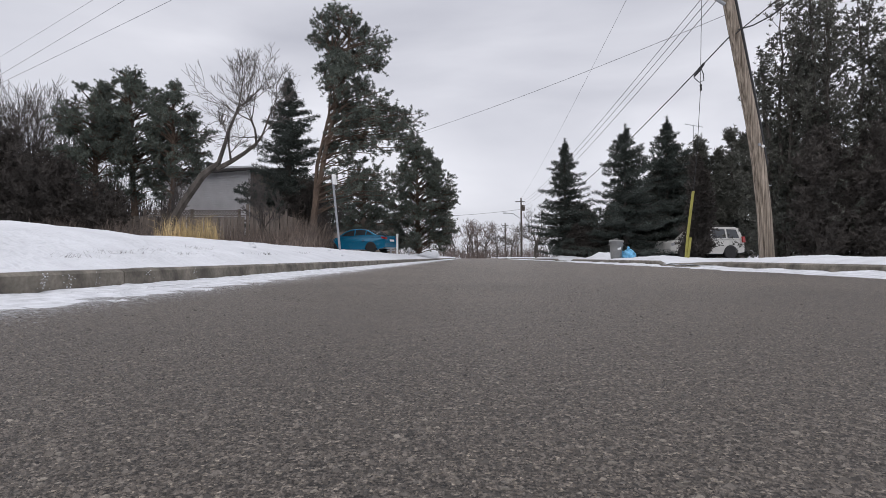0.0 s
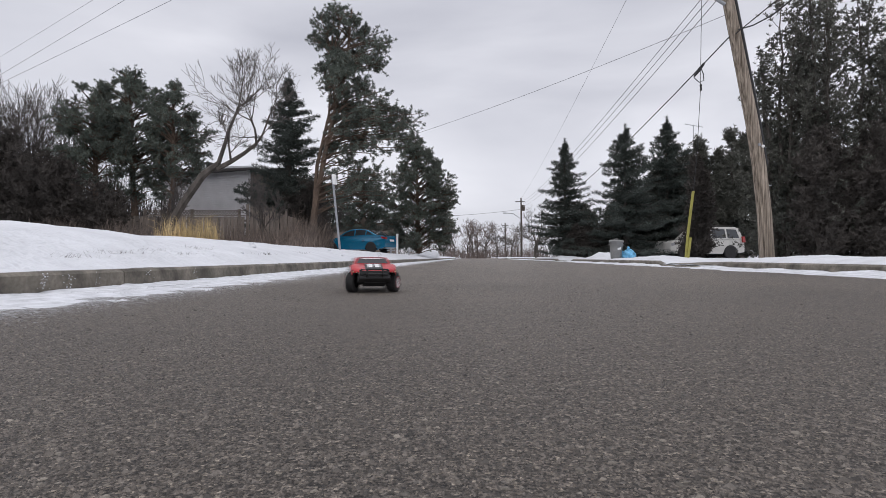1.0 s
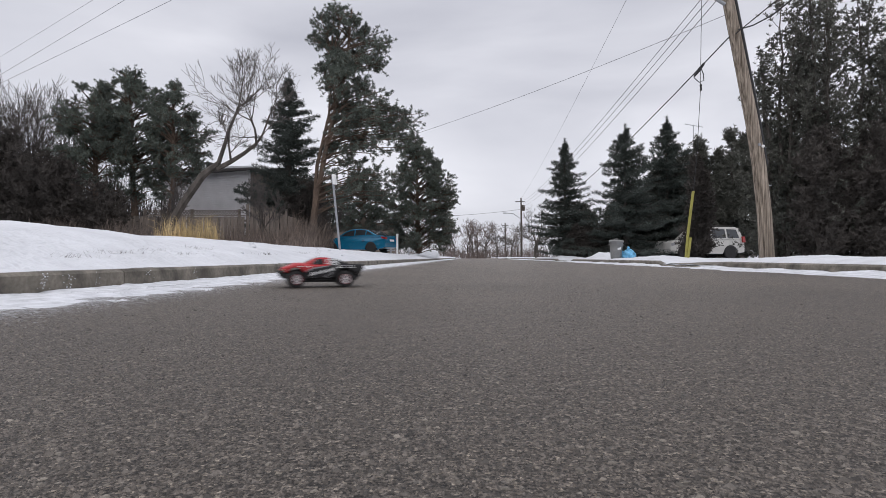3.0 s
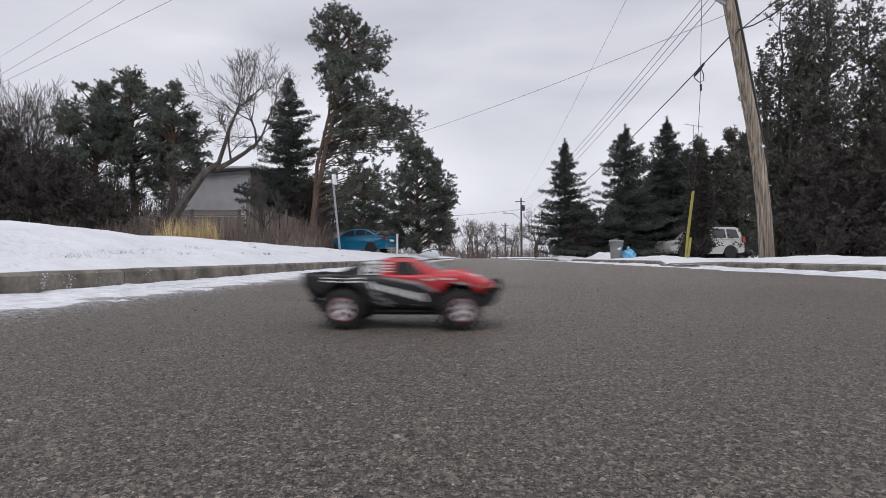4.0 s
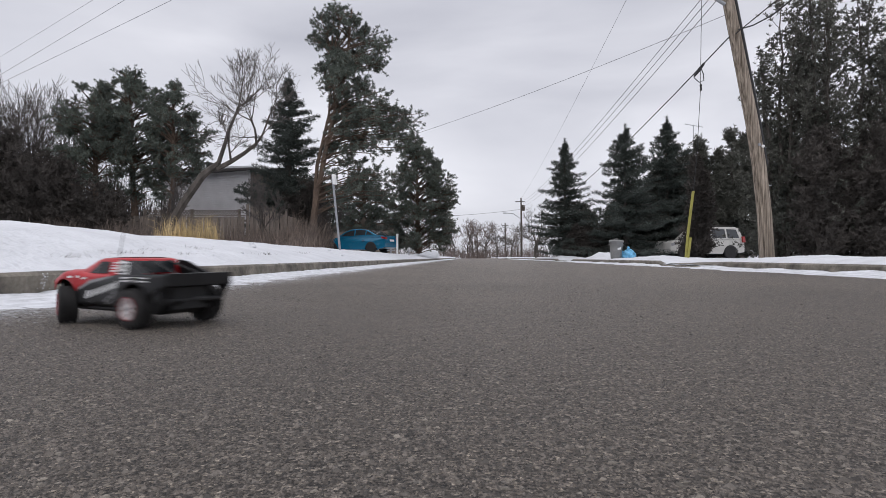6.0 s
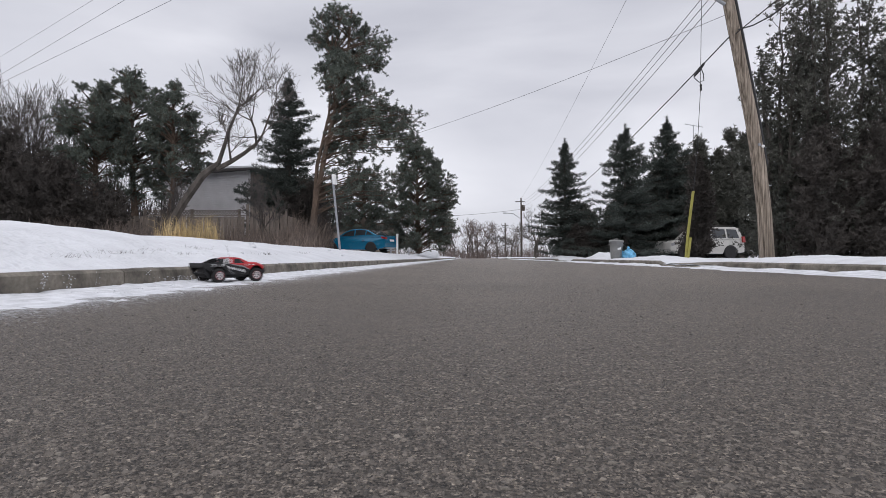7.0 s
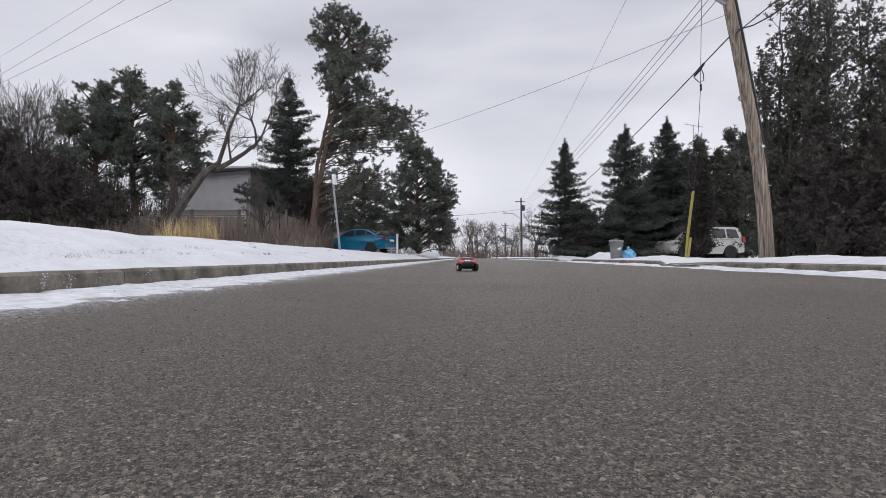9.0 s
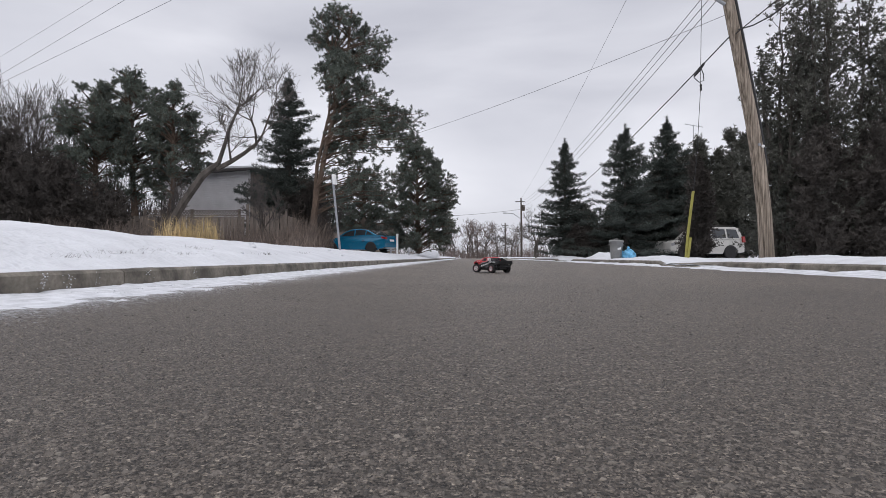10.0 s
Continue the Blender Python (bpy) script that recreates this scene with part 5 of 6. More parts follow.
def build_east_far():
    h = thing("far_house", pose(12.0, 44, 0.1), "low house behind the spruces with a snowy roof", "house")
    bm = bmesh.new()
    box(bm, (0, 0, -0.1), (13, 7, 2.3))
    part("wall", bm, M_BRICK, h)
    bm = bmesh.new()
    prism(bm, [(-0.5, 2.3), (13.5, 2.3), (11, 3.5), (2, 3.5)], -0.5, 7.5)
    part("roof", bm, M_SNOW, h, "snow-covered roof")
    a = thing("television_aerial", pose(16.0, 33.9, 0.1), "thin rooftop television aerial on a mast", "aerial")
    bm = bmesh.new()
    tube(bm, [(0, 0, 0), (0, 0, 8.55)], 0.022, 6)
    part("mast", bm, M_STEEL, a)
    bm = bmesh.new()
    tube(bm, [(-0.55, 0, 8.62), (0.62, 0, 8.42)], 0.018, 5)
    part("boom", bm, M_STEEL, a)
    for i in range(7):
        x = -0.5 + i * 0.17
        bm = bmesh.new()
        tube(bm, [(x - 0.12, -0.3, 8.50 - x * 0.17), (x + 0.12, 0.3, 8.64 - x * 0.17)], 0.010, 4)
        part("element", bm, M_STEEL, a)
    d = thing("driveway", pose(0, 0, 0), "grey concrete driveway apron with patches of snow", "driveway", kind="structure")
    bm = bmesh.new()
    rows = []
    for i in range(13):
        y = 9.9 + i * 0.24
        rows.append([bm.verts.new((KERB_R + 0.17 + LEAN * y + s, y, 0.052 + 0.03 * s + 0.012 * (nz(s, y, 3, 8) < 0.1))) for s in (0, 0.4, 0.9, 1.5, 2.2, 3.2)])
    for p, q in zip(rows, rows[1:]):
        for k in range(5):
            bm.faces.new((p[k], p[k + 1], q[k + 1], q[k]))
    part("apron", bm, M_KERB, d)


build_house()
build_fence()
build_tall_panel()
build_sign()
build_cars()
build_poles()
build_bin()
build_snow_chunks()
build_spray()
build_east_far()


# ---- the radio-controlled truck ----
WHEEL_R, TRACK, AXLE = 0.056, 0.122, 0.1675


def truck_wheel(root, x, y, side):
    hub = thing("wheel", pose(x, y, WHEEL_R), "", "")
    hub.parent = root
    bm = bmesh.new()
    w, R = 0.026, WHEEL_R
    lathe(bm, [(0.031, -w), (0.044, -w * 1.05), (R - 0.004, -w * 0.95), (R - 0.001, -w * 0.6), (R - 0.001, w * 0.6), (R - 0.004, w * 0.95), (0.044, w * 1.05), (0.031, w), (0.031, -w)], 40, caps=False)
    for i in range(20):                       # tread blocks
        for row in (-1, 0, 1):
            a = 2 * math.pi * (i + 0.5 * (row == 0)) / 20
            box(bm, (-0.005, row * 0.016 - 0.006, R - 0.004), (0.005, row * 0.016 + 0.006, R + 0.0022), 0.0, Matrix.Rotation(a, 4, "Y"))
    part("tyre", bm, M_RUBBER, hub)
    s = side
    bm = bmesh.new()
    lathe(bm, [(0.0348, s * 0.0235), (0.0350, s * 0.0285), (0.0322, s * 0.0290), (0.0318, s * 0.0235)], 32, caps=False)
    part("beadlock", bm, M_BEAD, hub, "dark red ring round the rim")
    bm = bmesh.new()
    lathe(bm, [(0.0325, s * 0.0262), (0.0285, s * 0.0270), (0.0265, s * 0.0130), (0.0100, s * 0.0110), (0.0075, s * 0.0200), (0.001, s * 0.0205)], 32, caps=False)
    for i in range(6):
        m = Matrix.Rotation(2 * math.pi * i / 6, 4, "Y")
        box(bm, (-0.0040, s * 0.012, 0.006), (0.0040, s * 0.0225, 0.0280), 0.001, m)
    part("rim", bm, M_RIM, hub)
    bm = bmesh.new()
    for i in range(6):
        m = Matrix.Rotation(2 * math.pi * (i + 0.5) / 6, 4, "Y")
        box(bm, (-0.0052, s * 0.0115, 0.011), (0.0052, s * 0.0150, 0.0255), 0.001, m)
    part("rim_slots", bm, M_INK, hub)
    bm = bmesh.new()
    lathe(bm, [(0.0048, s * 0.019), (0.0048, s * 0.0245), (0.0030, s * 0.0255)], 6)
    part("wheel_nut", bm, M_STEEL, hub)
    return hub


def taper(tab, x):
    """Straight interpolation in a table of (x, value), x falling."""
    for (a, va), (b, vb) in zip(tab, tab[1:]):
        if x >= b:
            return va + (vb - va) * min(max((a - x) / (a - b), 0), 1)
    return tab[-1][1]


SHELL_HALF = ((0.270, 0.088), (0.252, 0.116), (0.225, 0.131), (0.168, 0.139), (0.115, 0.134), (0.085, 0.125), (0.0, 0.1225), (-0.085, 0.127), (-0.168, 0.135), (-0.25, 0.130), (-0.292, 0.118))
SHELL_TOP = ((0.270, 0.124), (0.262, 0.133), (0.245, 0.1410), (0.20, 0.1540), (0.15, 0.1630), (0.11, 0.1675), (0.085, 0.165), (-0.062, 0.156))
SHELL_SEAM = ((0.110, 0.098), (0.104, 0.107), (0.05, 0.134), (-0.04, 0.146), (-0.062, 0.1515), (-0.12, 0.153), (-0.292, 0.157))


def shell_half(x, z):
    return taper(SHELL_HALF, x) * (1 - 0.55 * max(0, z - 0.118) - 0.35 * max(0, 0.085 - z))


def over_wheel(x, cx, a, b):
    k = (x - cx) / a
    return 0.060 + b * math.sqrt(1 - k * k) if abs(k) < 1 else 0.0


def side_sheet(bm, stations, low, high, s, rows=5, off=0.0):
    """One flank of the shell: columns at the stations, rows from low(x) to high(x)."""
    grid = []
    for x in stations:
        a, b = low(x), high(x)
        grid.append([bm.verts.new((x, s * (shell_half(x, a + (b - a) * i / rows) + off), a + (b - a) * i / rows)) for i in range(rows + 1)])
    for p, q in zip(grid, grid[1:]):
        for i in range(rows):
            bm.faces.new((p[i], p[i + 1], q[i + 1], q[i]) if s > 0 else (q[i], q[i + 1], p[i + 1], p[i]))
    return grid


def thicken(ob, t=0.0022):
    m = ob.modifiers.new("thickness", "SOLIDIFY")
    m.thickness, m.offset = t, -1
    return ob


def spaced(a, b, n):
    return [a + (b - a) * i / n for i in range(n + 1)]


def build_truck():
    root = thing("rc_truck", pose(0, 0, 0), "red and black radio-controlled short-course truck with white rims", "toy truck")
    seam = lambda x: taper(SHELL_SEAM, x)

    # black lower shell: sills, doors, rear quarters
    def sill(x):
        z = over_wheel(x, -AXLE, 0.070, 0.068)
        if z:
            return max(z, 0.060 if x > -AXLE else 0.088)
        return 0.0575 if x > -AXLE else 0.088 + (-0.2375 - x) * 0.62

    bm = bmesh.new()
    prism(bm, [(-0.062, 0.145), (-0.286, 0.1500), (-0.287, 0.1460), (-0.062, 0.141)], -0.112, 0.112, None)
    body = part("bed", bm, M_PLASTIC, root, "black bed deck behind the cab")
    st = spaced(0.106, -0.0975, 14) + spaced(-0.0985, -0.2365, 20) + spaced(-0.2385, -0.292, 5)
    for s in (-1, 1):
        bm = bmesh.new()
        side_sheet(bm, st, sill, seam, s)
        thicken(part("body_side", bm, M_BLACK, root, "black painted door, sill and bed side", True))
    bm = bmesh.new()
    prism(bm, [(-0.280, 0.118), (-0.292, 0.122), (-0.2955, 0.158), (-0.286, 0.159)], -0.1145, 0.1145, None, 0.0015)
    part("tailgate", bm, M_BLACK, body)

    # red bonnet, wings and the strip under the windows
    def wing(x):
        z = over_wheel(x, AXLE, 0.067, 0.077)
        if x < 0.104:
            return max(z, seam(x))
        return max(z, 0.100) if x < 0.2335 else 0.114 + (x - 0.2335) * 0.10

    bm = bmesh.new()
    st = spaced(0.270, 0.236, 6) + spaced(0.233, 0.104, 22) + spaced(0.100, -0.062, 9)
    across = (1.0, 0.93, 0.80, 0.62, 0.56, 0.28, 0.0)
    grid = []
    for x in st:
        lo, top = wing(x), taper(SHELL_TOP, x)
        drop = min(0.016, (top - lo) * 0.6)
        zs = top - drop
        h = shell_half(x, zs)
        flank = [(shell_half(x, lo + (zs - lo) * i / 4), lo + (zs - lo) * i / 4) for i in range(4)]
        crown = [(h * k, top - drop * c) for k, c in zip(across, (1.0, 0.42, 0.06, 0.0, 0.25, 0.18, 0.14))]
        hump = 0.0065 * math.exp(-((x - 0.172) / 0.045) ** 2) - 0.003 * math.exp(-((x - 0.098) / 0.02) ** 2)
        crown = [(y, z + hump * w) for (y, z), w in zip(crown, (0.8, 1, 1, 0.8, 0, 0, 0))]
        half_ring = flank + crown
        ring = [(y, z) for y, z in half_ring] + [(-y, z) for y, z in half_ring[-2::-1]]
        grid.append([bm.verts.new((x, y, z)) for y, z in ring])
    for p, q in zip(grid, grid[1:]):
        for i in range(len(p) - 1):
            bm.faces.new((p[i], q[i], q[i + 1], p[i + 1]))
    bonnet = thicken(part("bonnet", bm, M_RED, root, "glossy red bonnet and front wings", True))

    def hood_strip(name, y0, y1, x0, x1, material, lift, label="", jag=0.0):
        bm = bmesh.new()
        cols = []
        for i, x in enumerate(spaced(x0, x1, 10)):
            z = taper(SHELL_TOP, x) - 0.0024 + lift
            w = jag * (1 if i % 2 else -1)
            cols.append([bm.verts.new((x, y0, z)), bm.verts.new((x, y1 + w, z))])
        for p, q in zip(cols, cols[1:]):
            bm.faces.new((p[0], p[1], q[1], q[0]))
        thicken(part(name, bm, material, bonnet, label), 0.0008)

    hood_strip("bonnet_panel", -0.052, 0.052, 0.256, 0.116, M_BLACK, 0.0022, "black centre of the bonnet")
    for s in (-1, 1):
        hood_strip("bonnet_stripe", s * 0.006, s * 0.034, 0.225, 0.135, M_DECAL, 0.0034, "pale torn-edged bonnet mark", 0.009)

    # cab
    cab_k = lambda x, z: 1.0 - 3.0 * max(0, z - 0.160)
    bm = bmesh.new()
    prism(bm, [(0.112, 0.160), (0.108, 0.1745), (0.040, 0.2065), (0.024, 0.2115), (-0.040, 0.2130), (-0.058, 0.2085), (-0.0625, 0.160)], -0.114, 0.114, cab_k, 0.005)
    cab = part("cab", bm, M_RED, root, "glossy red cab", True)
    cab.location.z = -0.0085

    def slope(k, off):
        a, b = Vector((0.108, 0, 0.1745)), Vector((0.040, 0, 0.2065))
        return a + (b - a) * k + Vector((0.426, 0, 0.905)) * off

    def screen_piece(name, k0, k1, f0, f1, material, off, label=""):
        bm = bmesh.new()
        ring = []
        for k, f in ((k0, -f0), (k0, f0), (k1, f1), (k1, -f1)):
            p = slope(k, off)
            ring.append(bm.verts.new((p.x, f * 0.114 * cab_k(p.x, p.z), p.z)))
        bm.faces.new(ring)
        thicken(part(name, bm, material, cab, label), 0.001)

    screen_piece("windscreen", 0.05, 0.80, 0.90, 0.88, M_SMOKE, 0.0016)
    screen_piece("screen_banner", 0.82, 0.98, 0.88, 0.86, M_BLACK, 0.0016)
    screen_piece("banner_mark", 0.85, 0.95, 0.62, 0.60, M_DECAL, 0.0026)
    bm = bmesh.new()
    prism(bm, [(0.018, 0.2122), (-0.040, 0.2134), (-0.040, 0.2146), (0.018, 0.2134)], -0.074, 0.074)
    part("roof_panel", bm, M_BLACK, cab, "black roof panel")
    bm = bmesh.new()
    for i in (-1, 0, 1):
        box(bm, (-0.034, i * 0.045 - 0.016, 0.2142), (0.006, i * 0.045 + 0.016, 0.2154))
    part("roof_decal", bm, M_GREYSTRIPE, cab)
    for s in (-1, 1):
        wall = lambda x, z, off=0.0012: (x, s * (0.114 * cab_k(x, z) + off), z)

        def patch(name, pts, at, material, parent, label="", off=0.0012, t=0.0008):
            bm = bmesh.new()
            f = [bm.verts.new(at(x, z, off)) for x, z in pts]
            bm.faces.new(f if s < 0 else f[::-1])
            return thicken(part(name, bm, material, parent, label), t)

        patch("side_window", [(0.066, 0.1645), (0.060, 0.1710), (0.030, 0.1985), (0.018, 0.2010), (-0.020, 0.2005), (-0.0265, 0.1645)], wall, M_SMOKE, cab)
        bm = bmesh.new()
        tube(bm, [wall(0.037, 0.165, 0.0020), wall(0.030, 0.196, 0.0020)], 0.0015, 5)
        part("window_bar", bm, M_GREYSTRIPE, cab)
        for i in range(4):
            z = 0.1705 + i * 0.0082
            patch("cab_decal", [(-0.033 - 0.001 * i, z), (-0.033 - 0.001 * i, z + 0.0042), (-0.055, z + 0.0042), (-0.055, z)], wall, M_DECAL, cab)
        # sail behind the cab with the race number
        sail_k = lambda z: 1.0 - 2.4 * max(0, z - 0.151)
        bm = bmesh.new()
        prism(bm, [(-0.062, 0.150), (-0.062, 0.199), (-0.112, 0.193), (-0.196, 0.156), (-0.196, 0.150)], s * 0.1140, s * 0.1085, lambda x, z: sail_k(z))
        part("sail_panel", bm, M_BLACK, body)
        sail = lambda x, z, off: (x, s * (0.1140 * sail_k(z) + off), z)
        patch("race_panel", [(-0.064, 0.1545), (-0.064, 0.1965), (-0.112, 0.1910), (-0.119, 0.1545)], sail, M_DECAL, body, "white race number panel")
        tx = bpy.data.curves.new("race_number", "FONT")
        tx.body, tx.size, tx.align_x, tx.extrude, tx.offset = "25", 0.043, "CENTER", 0.0003, 0.0008
        tmp = bpy.data.objects.new("race_number", tx)
        scene.collection.objects.link(tmp)
        me = bpy.data.meshes.new_from_object(tmp.evaluated_get(bpy.context.evaluated_depsgraph_get()))
        bpy.data.objects.remove(tmp)
        me.materials.clear()
        me.materials.append(M_INK)
        num = new("race_number", me)
        num.parent = body
        tilt = math.degrees(math.atan(2.4 * 0.1140))
        num.matrix_basis = pose(-0.0895, s * (0.1140 * sail_k(0.1585) + 0.0024), 0.1585, 90 - tilt, 0, 0 if s < 0 else 180)
        # door graphics
        door = lambda x, z, off=0.001: (x, s * (shell_half(x, z) + off), z)
        bm = bmesh.new()
        side_sheet(bm, spaced(0.098, -0.055, 12), lambda x: seam(x) - 0.004 - 0.005 * max(0, 1 - abs(x - 0.045) / 0.09), lambda x: seam(x) + 0.0015, s, 2, 0.0009)
        part("grey_swoosh", bm, M_GREYSTRIPE, body, "grey sweeping stripe along the colour seam")
        for i in range(11):                   # slanted maker's mark, as plain strokes
            u = i / 10
            x, z = 0.074 - 0.150 * u, 0.077 + 0.036 * u
            hgt = 0.0225 - 0.003 * u + (0.003 if i in (0, 10) else 0)
            patch("side_mark", [(x, z), (x - 0.012, z + hgt), (x - 0.0202, z + hgt + 0.001), (x - 0.0082, z + 0.001)], door, M_DECAL, body, off=0.0014)
        for a, b, c, d in ((-0.020, 0.070, -0.055, 0.090), (-0.055, 0.082, -0.085, 0.104), (-0.060, 0.096, -0.092, 0.124), (-0.030, 0.064, -0.075, 0.078), (0.06, 0.066, 0.03, 0.070)):
            patch("door_scratch", [(a, b), (c, d), (c - 0.004, d + 0.0005), (a - 0.010, b)], door, M_GREYSTRIPE, body, off=0.0011)
        for z in (0.1325, 0.1420):
            patch("bed_stripe", [(-0.112, z), (-0.112, z + 0.0050), (-0.170, z + 0.0056), (-0.228, z + 0.0050), (-0.228, z + 0.0008), (-0.170, z)], door, M_DECAL, body, "white stripe on the bed side")
        wingside = lambda x, z, off: (x, s * (shell_half(x, z) + off), z)
        patch("wing_decal", [(0.150, 0.1405), (0.146, 0.1465), (0.098, 0.1480), (0.100, 0.1415)], wingside, M_DECAL, bonnet, off=0.0014)
        patch("wing_mark", [(0.092, 0.136), (0.084, 0.142), (0.064, 0.1445), (0.070, 0.139)], wingside, M_DECAL, bonnet, off=0.0014)
        # headlamp sticker on the nose corner
        patch("headlight", [(0.2665, 0.115), (0.2655, 0.1205), (0.246, 0.1275), (0.228, 0.1320), (0.236, 0.118)], wingside, M_INK, bonnet, "black and pale headlamp sticker", 0.0014)
        patch("headlight_glint", [(0.263, 0.1165), (0.262, 0.1195), (0.238, 0.1275), (0.242, 0.1190)], wingside, M_LAMP_PALE, bonnet, "pale amber lamp print", 0.0026)
        bm = bmesh.new()
        prism(bm, [(-0.276, 0.122), (-0.290, 0.120), (-0.245, 0.046), (-0.232, 0.044), (-0.240, 0.070)], s * 0.102, s * 0.112, None, 0.001)
        part("mud_flap", bm, M_PLASTIC, body)
        for ax in (AXLE, -AXLE):
            bm = bmesh.new()
            tube(bm, [(ax + 0.012, s * 0.03, 0.045), (ax, s * 0.098, 0.050)], 0.006, 6)
            tube(bm, [(ax - 0.03, s * 0.03, 0.045), (ax, s * 0.098, 0.050)], 0.006, 6)
            part("suspension_arm", bm, M_PLASTIC, root)
            bm = bmesh.new()
            tube(bm, [(ax - 0.02, s * 0.085, 0.052), (ax - 0.02, s * 0.055, 0.118)], 0.008, 8)
            part("damper", bm, M_STEEL, root)
        bm = bmesh.new()
        tube(bm, [(0.088, s * 0.062, 0.050), (0.070, s * 0.110, 0.050), (-0.075, s * 0.110, 0.050), (-0.092, s * 0.062, 0.050)], 0.0055, 6)
        part("nerf_bar", bm, M_PLASTIC, root)
    # grille, bumpers, chassis, rear window, aerial
    bm = bmesh.new()
    prism(bm, [(0.2695, 0.098), (0.2725, 0.112), (0.2695, 0.1275), (0.255, 0.130), (0.250, 0.098)], -0.086, 0.086, None, 0.002)
    part("grille", bm, M_INK, root)
    bm = bmesh.new()
    prism(bm, [(0.205, 0.052), (0.262, 0.066), (0.279, 0.083), (0.276, 0.100), (0.240, 0.104), (0.215, 0.085)], -0.098, 0.098, lambda x, z: 1.0 - 2.6 * max(0, x - 0.245), 0.004)
    part("front_bumper", bm, M_PLASTIC, root)
    for z in (0.108, 0.136):
        bm = bmesh.new()
        tube(bm, [(0.252, -0.092, z - 0.014), (0.275, -0.074, z - 0.002), (0.287, -0.04, z), (0.288, 0, z), (0.287, 0.04, z), (0.275, 0.074, z - 0.002), (0.252, 0.092, z - 0.014)], 0.0050, 7)
        part("bull_bar", bm, M_PLASTIC, root)
    for y in (-0.045, 0.045):
        bm = bmesh.new()
        tube(bm, [(0.272, y, 0.085), (0.288, y, 0.108), (0.287, y, 0.137)], 0.0045, 6)
        part("bar_upright", bm, M_PLASTIC, root)
    bm = bmesh.new()
    prism(bm, [(0.21, 0.034), (0.235, 0.055), (0.225, 0.105), (0.10, 0.130), (-0.12, 0.140), (-0.250, 0.115), (-0.25, 0.05), (-0.2, 0.032)], -0.064, 0.064, None, 0.004)
    part("chassis", bm, M_PLASTIC, root)
    bm = bmesh.new()
    tube(bm, [(-0.235, -0.105, 0.066), (-0.272, -0.095, 0.078), (-0.282, 0, 0.080), (-0.272, 0.095, 0.078), (-0.235, 0.105, 0.066)], 0.007, 6)
    for y in (-0.05, 0.05):
        tube(bm, [(-0.22, y, 0.05), (-0.280, y, 0.080)], 0.006, 6)
    part("rear_bumper", bm, M_PLASTIC, root)
    bm = bmesh.new()
    box(bm, (-0.0650, -0.086, 0.164), (-0.0615, 0.086, 0.203), 0.001)
    part("rear_window", bm, M_GLASS, cab)
    for y in (-0.06, 0, 0.06):
        bm = bmesh.new()
        tube(bm, [(-0.064, y, 0.196), (-0.19, y * 1.4, 0.152)], 0.0028, 5)
        part("bed_bar", bm, M_PLASTIC, body)
    bm = bmesh.new()
    tube(bm, [(0.02, 0.05, 0.21), (0.008, 0.05, 0.26), (-0.010, 0.05, 0.305)], 0.0013, 5)
    part("aerial", bm, M_PLASTIC, root)
    wheels = [truck_wheel(root, sx * AXLE, sy * TRACK, sy) for sx in (1, -1) for sy in (1, -1)]
    return root, wheels


TRUCK, WHEELS = build_truck()

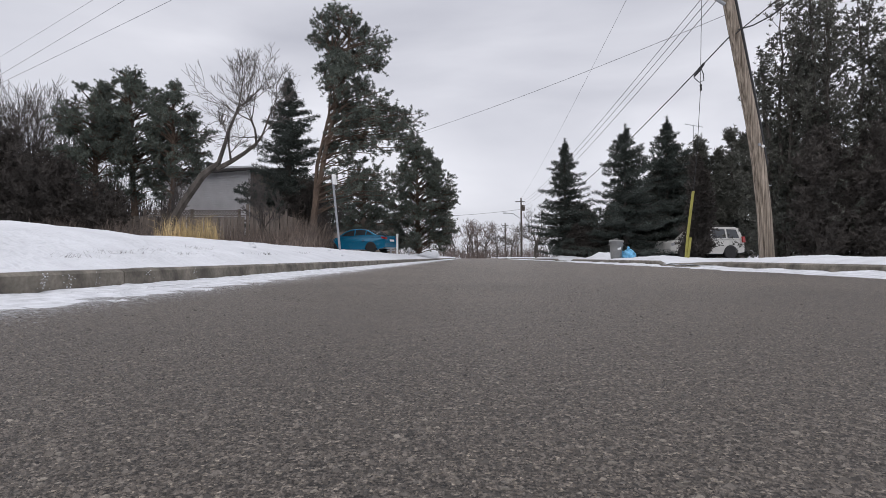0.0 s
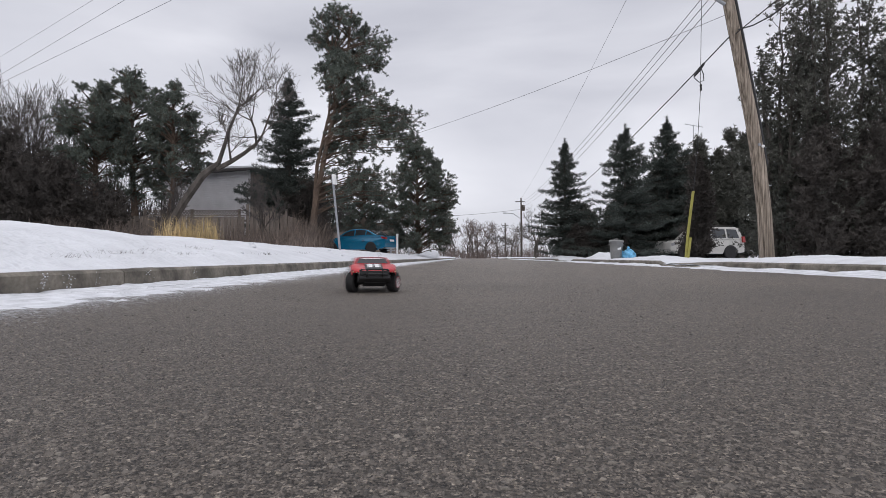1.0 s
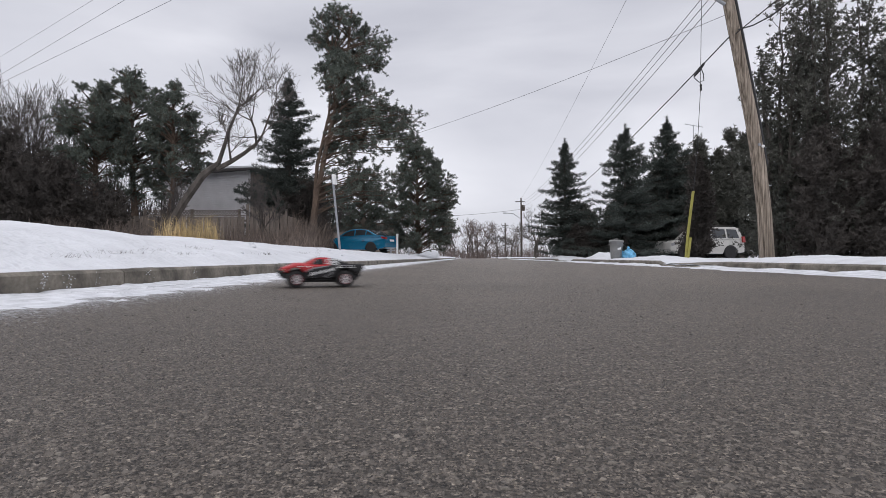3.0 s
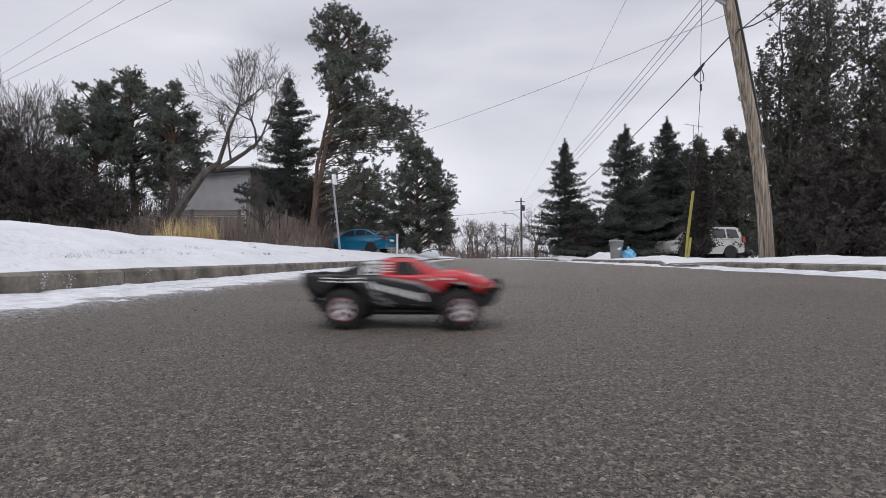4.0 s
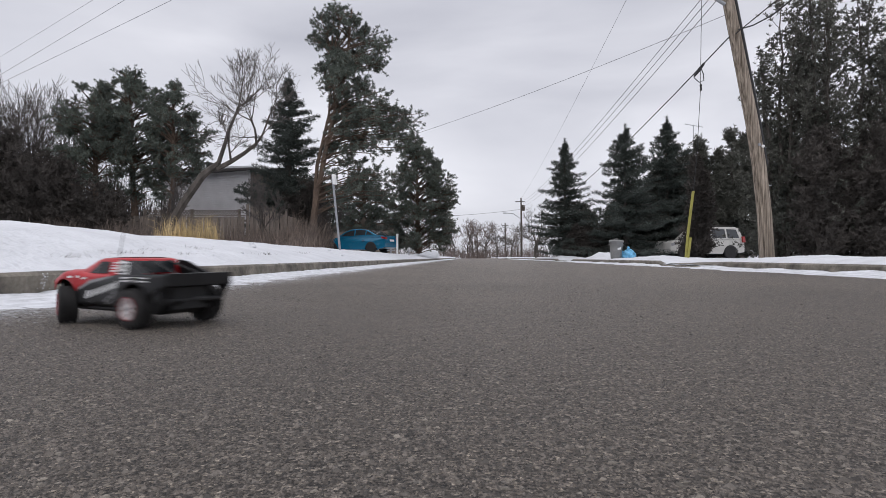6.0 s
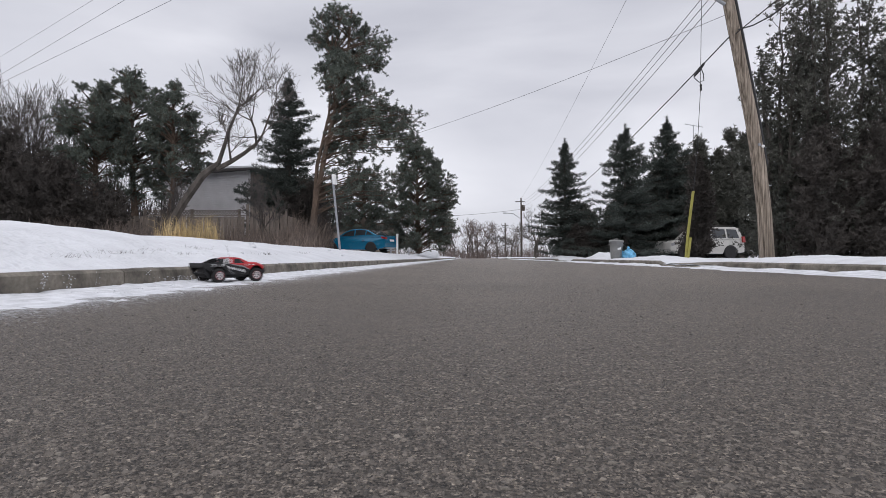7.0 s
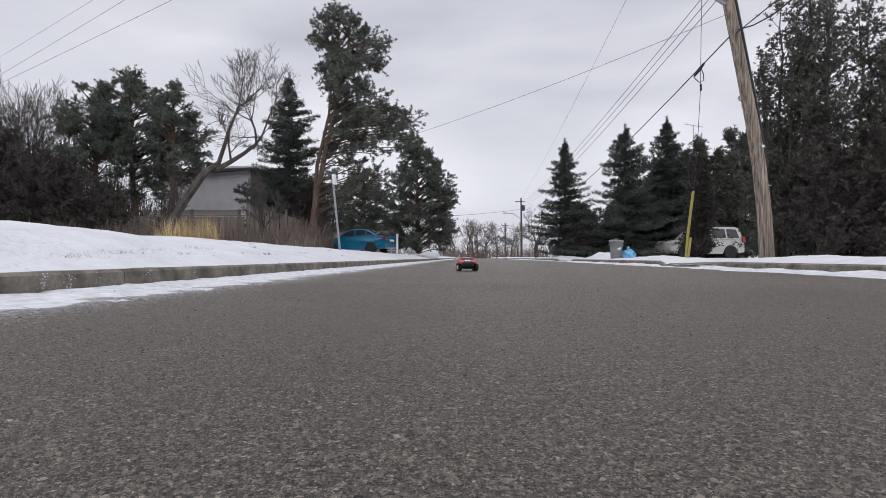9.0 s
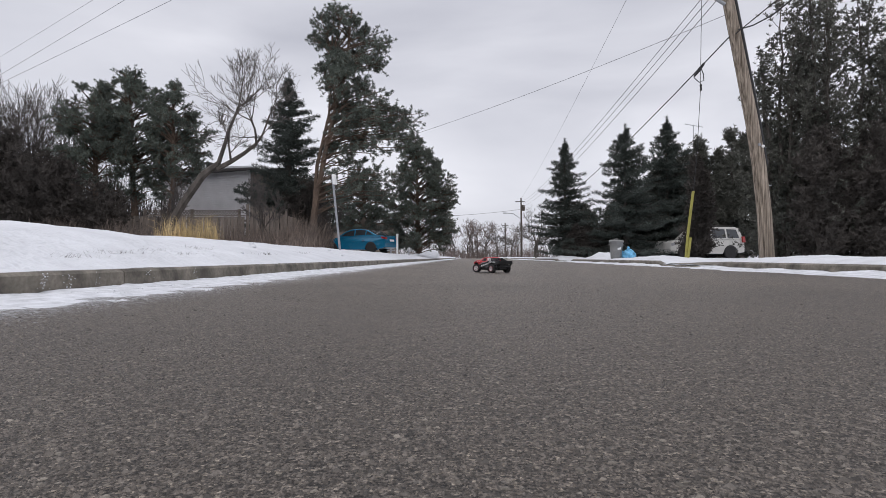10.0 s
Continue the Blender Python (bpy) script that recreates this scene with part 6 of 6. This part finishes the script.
# seconds, x, y, heading
TRUCK_ROWS = [
    (0.00, -1.420, -1.250, 72.0), (0.20, -1.380, -0.150, 42.0), (0.30, -1.350, 0.400, 26.0), (0.40, -1.310, 0.920, 15.0),
    (0.50, -1.235, 1.416, 9.0), (0.60, -1.071, 1.883, 10.5), (0.70, -0.955, 2.322, 1.4), (0.80, -0.784, 2.676, -15.3),
    (0.90, -0.613, 2.994, -42.3), (1.00, -0.452, 3.352, -78.1), (1.10, -0.347, 3.596, -111.4), (1.20, -0.252, 3.845, -141.0),
    (1.30, -0.145, 4.012, -165.6), (1.40, -0.106, 4.098, -175.2), (1.50, -0.089, 4.138, -177.9), (1.60, -0.050, 4.144, -179.7),
    (1.70, -0.028, 4.129, -180.0), (1.80, -0.018, 4.119, -180.4), (1.90, -0.013, 4.134, -180.8), (2.00, -0.015, 4.141, -180.9),
    (2.20, -0.011, 4.145, -180.9), (2.40, -0.033, 4.133, -180.5), (2.50, -0.100, 4.097, -179.4), (2.60, -0.205, 4.031, -177.1),
    (2.70, -0.329, 3.971, -174.9), (2.90, -0.660, 3.870, -169.0), (3.10, -1.100, 3.630, -154.0), (3.30, -1.380, 3.200, -128.0),
    (3.50, -1.220, 2.680, -98.0), (3.65, -0.860, 2.290, -73.0), (3.80, -0.447, 1.967, -47.4), (3.90, -0.294, 1.800, -28.2),
    (4.00, -0.113, 1.668, -4.0), (4.10, 0.102, 1.618, 10.4), (4.20, 0.305, 1.641, 39.4), (4.30, 0.431, 1.618, 65.1),
    (4.40, 0.604, 1.830, 95.0), (4.50, 0.726, 2.085, 132.0), (4.60, 0.767, 2.218, 157.0), (4.70, 0.757, 2.317, 176.2),
    (4.80, 0.701, 2.314, 184.5), (4.90, 0.623, 2.288, 195.9), (5.00, 0.533, 2.197, 202.2), (5.10, 0.428, 2.081, 210.6),
    (5.20, 0.322, 1.950, 219.3), (5.30, 0.214, 1.818, 219.7), (5.40, 0.084, 1.714, 209.0), (5.50, -0.069, 1.555, 198.8),
    (5.60, -0.246, 1.529, 185.7), (5.70, -0.424, 1.549, 175.3), (5.90, -0.800, 1.620, 165.0), (6.10, -1.200, 1.950, 140.0),
    (6.30, -1.580, 2.550, 114.0), (6.50, -1.860, 3.250, 92.0), (6.65, -1.950, 3.850, 75.0), (6.80, -1.977, 4.375, 58.1),
    (6.90, -1.897, 4.453, 54.0), (7.00, -1.813, 4.532, 50.4), (7.10, -1.712, 4.602, 44.6), (7.20, -1.587, 4.673, 40.1),
    (7.30, -1.443, 4.730, 36.5), (7.40, -1.296, 4.770, 30.0), (7.50, -1.119, 4.807, 27.6), (7.60, -0.941, 4.841, 24.3),
    (7.70, -0.726, 4.907, 22.4), (7.80, -0.511, 5.006, 21.0), (7.90, -0.263, 5.178, 25.8), (8.00, -0.058, 5.428, 39.6),
    (8.10, 0.140, 5.697, 53.6), (8.20, 0.287, 5.990, 67.7), (8.30, 0.401, 6.297, 100.3), (8.40, 0.517, 6.606, 125.4),
    (8.50, 0.541, 6.910, 136.3), (8.60, 0.539, 7.224, 162.3), (8.70, 0.530, 7.514, 190.5), (8.80, 0.462, 7.769, 218.7),
    (8.90, 0.400, 7.958, 246.0), (9.00, 0.357, 8.066, 270.8), (9.10, 0.298, 8.125, 294.8), (9.20, 0.272, 8.148, 323.3),
    (9.30, 0.275, 8.113, 328.8), (9.40, 0.309, 8.015, 338.4), (9.50, 0.352, 7.870, 352.3), (9.60, 0.446, 7.716, 371.6),
    (9.70, 0.505, 7.571, 402.4), (9.80, 0.591, 7.440, 433.1), (9.90, 0.650, 7.327, 462.7), (10.00, 0.659, 7.214, 483.4),
]


def motions():
    def at(t):
        for a, b in zip(TRUCK_ROWS, TRUCK_ROWS[1:]):
            if t <= b[0]:
                k = (t - a[0]) / (b[0] - a[0])
                return [p + (q - p) * k for p, q in zip(a, b)]
        return list(TRUCK_ROWS[-1])

    walk(TRUCK, [(t, pose(x, y, 0.004, 0, 0, h)) for t, x, y, h in TRUCK_ROWS])
    spin, roll, last = [], 0.0, at(0)
    for i in range(301):
        t = i / 30
        now = at(t)
        c, s = math.cos(radians(now[3])), math.sin(radians(now[3]))
        go = (now[1] - last[1]) * c + (now[2] - last[2]) * s
        roll += max(-80, min(80, math.degrees(go / WHEEL_R)))
        ahead, back = at(min(10, t + 0.1)), at(max(0, t - 0.1))
        turn = (ahead[3] - back[3]) / max(0.01, ahead[0] - back[0])
        steer = max(-26, min(26, turn * 0.26))
        spin.append((t, roll, steer))
        last = now
    for ob, t0, fly, a, b, vz, r, tumble in SPRAY:
        rows = [(0.0, pose(a[0], a[1], 0.010)), (t0, pose(a[0], a[1], 0.010))]
        for i in range(1, 6):
            u = i / 5
            z = 0.010 + vz * fly * u - 4.905 * (fly * u) ** 2
            rows.append((t0 + fly * u, pose(a[0] + (b[0] - a[0]) * u, a[1] + (b[1] - a[1]) * u, max(z, 0.008), tumble * u, 0, tumble * 0.5 * u)))
        rows.append((10.0, rows[-1][1]))
        walk(ob, rows)
    for w, (x, y, front) in zip(WHEELS, ((AXLE, TRACK, 1), (AXLE, -TRACK, 1), (-AXLE, TRACK, 0), (-AXLE, -TRACK, 0))):
        walk(w, [(t, pose(x, y, WHEEL_R, 0, 0, s * front) @ pose(0, 0, 0, 0, r, 0)) for t, r, s in spin])


motions()
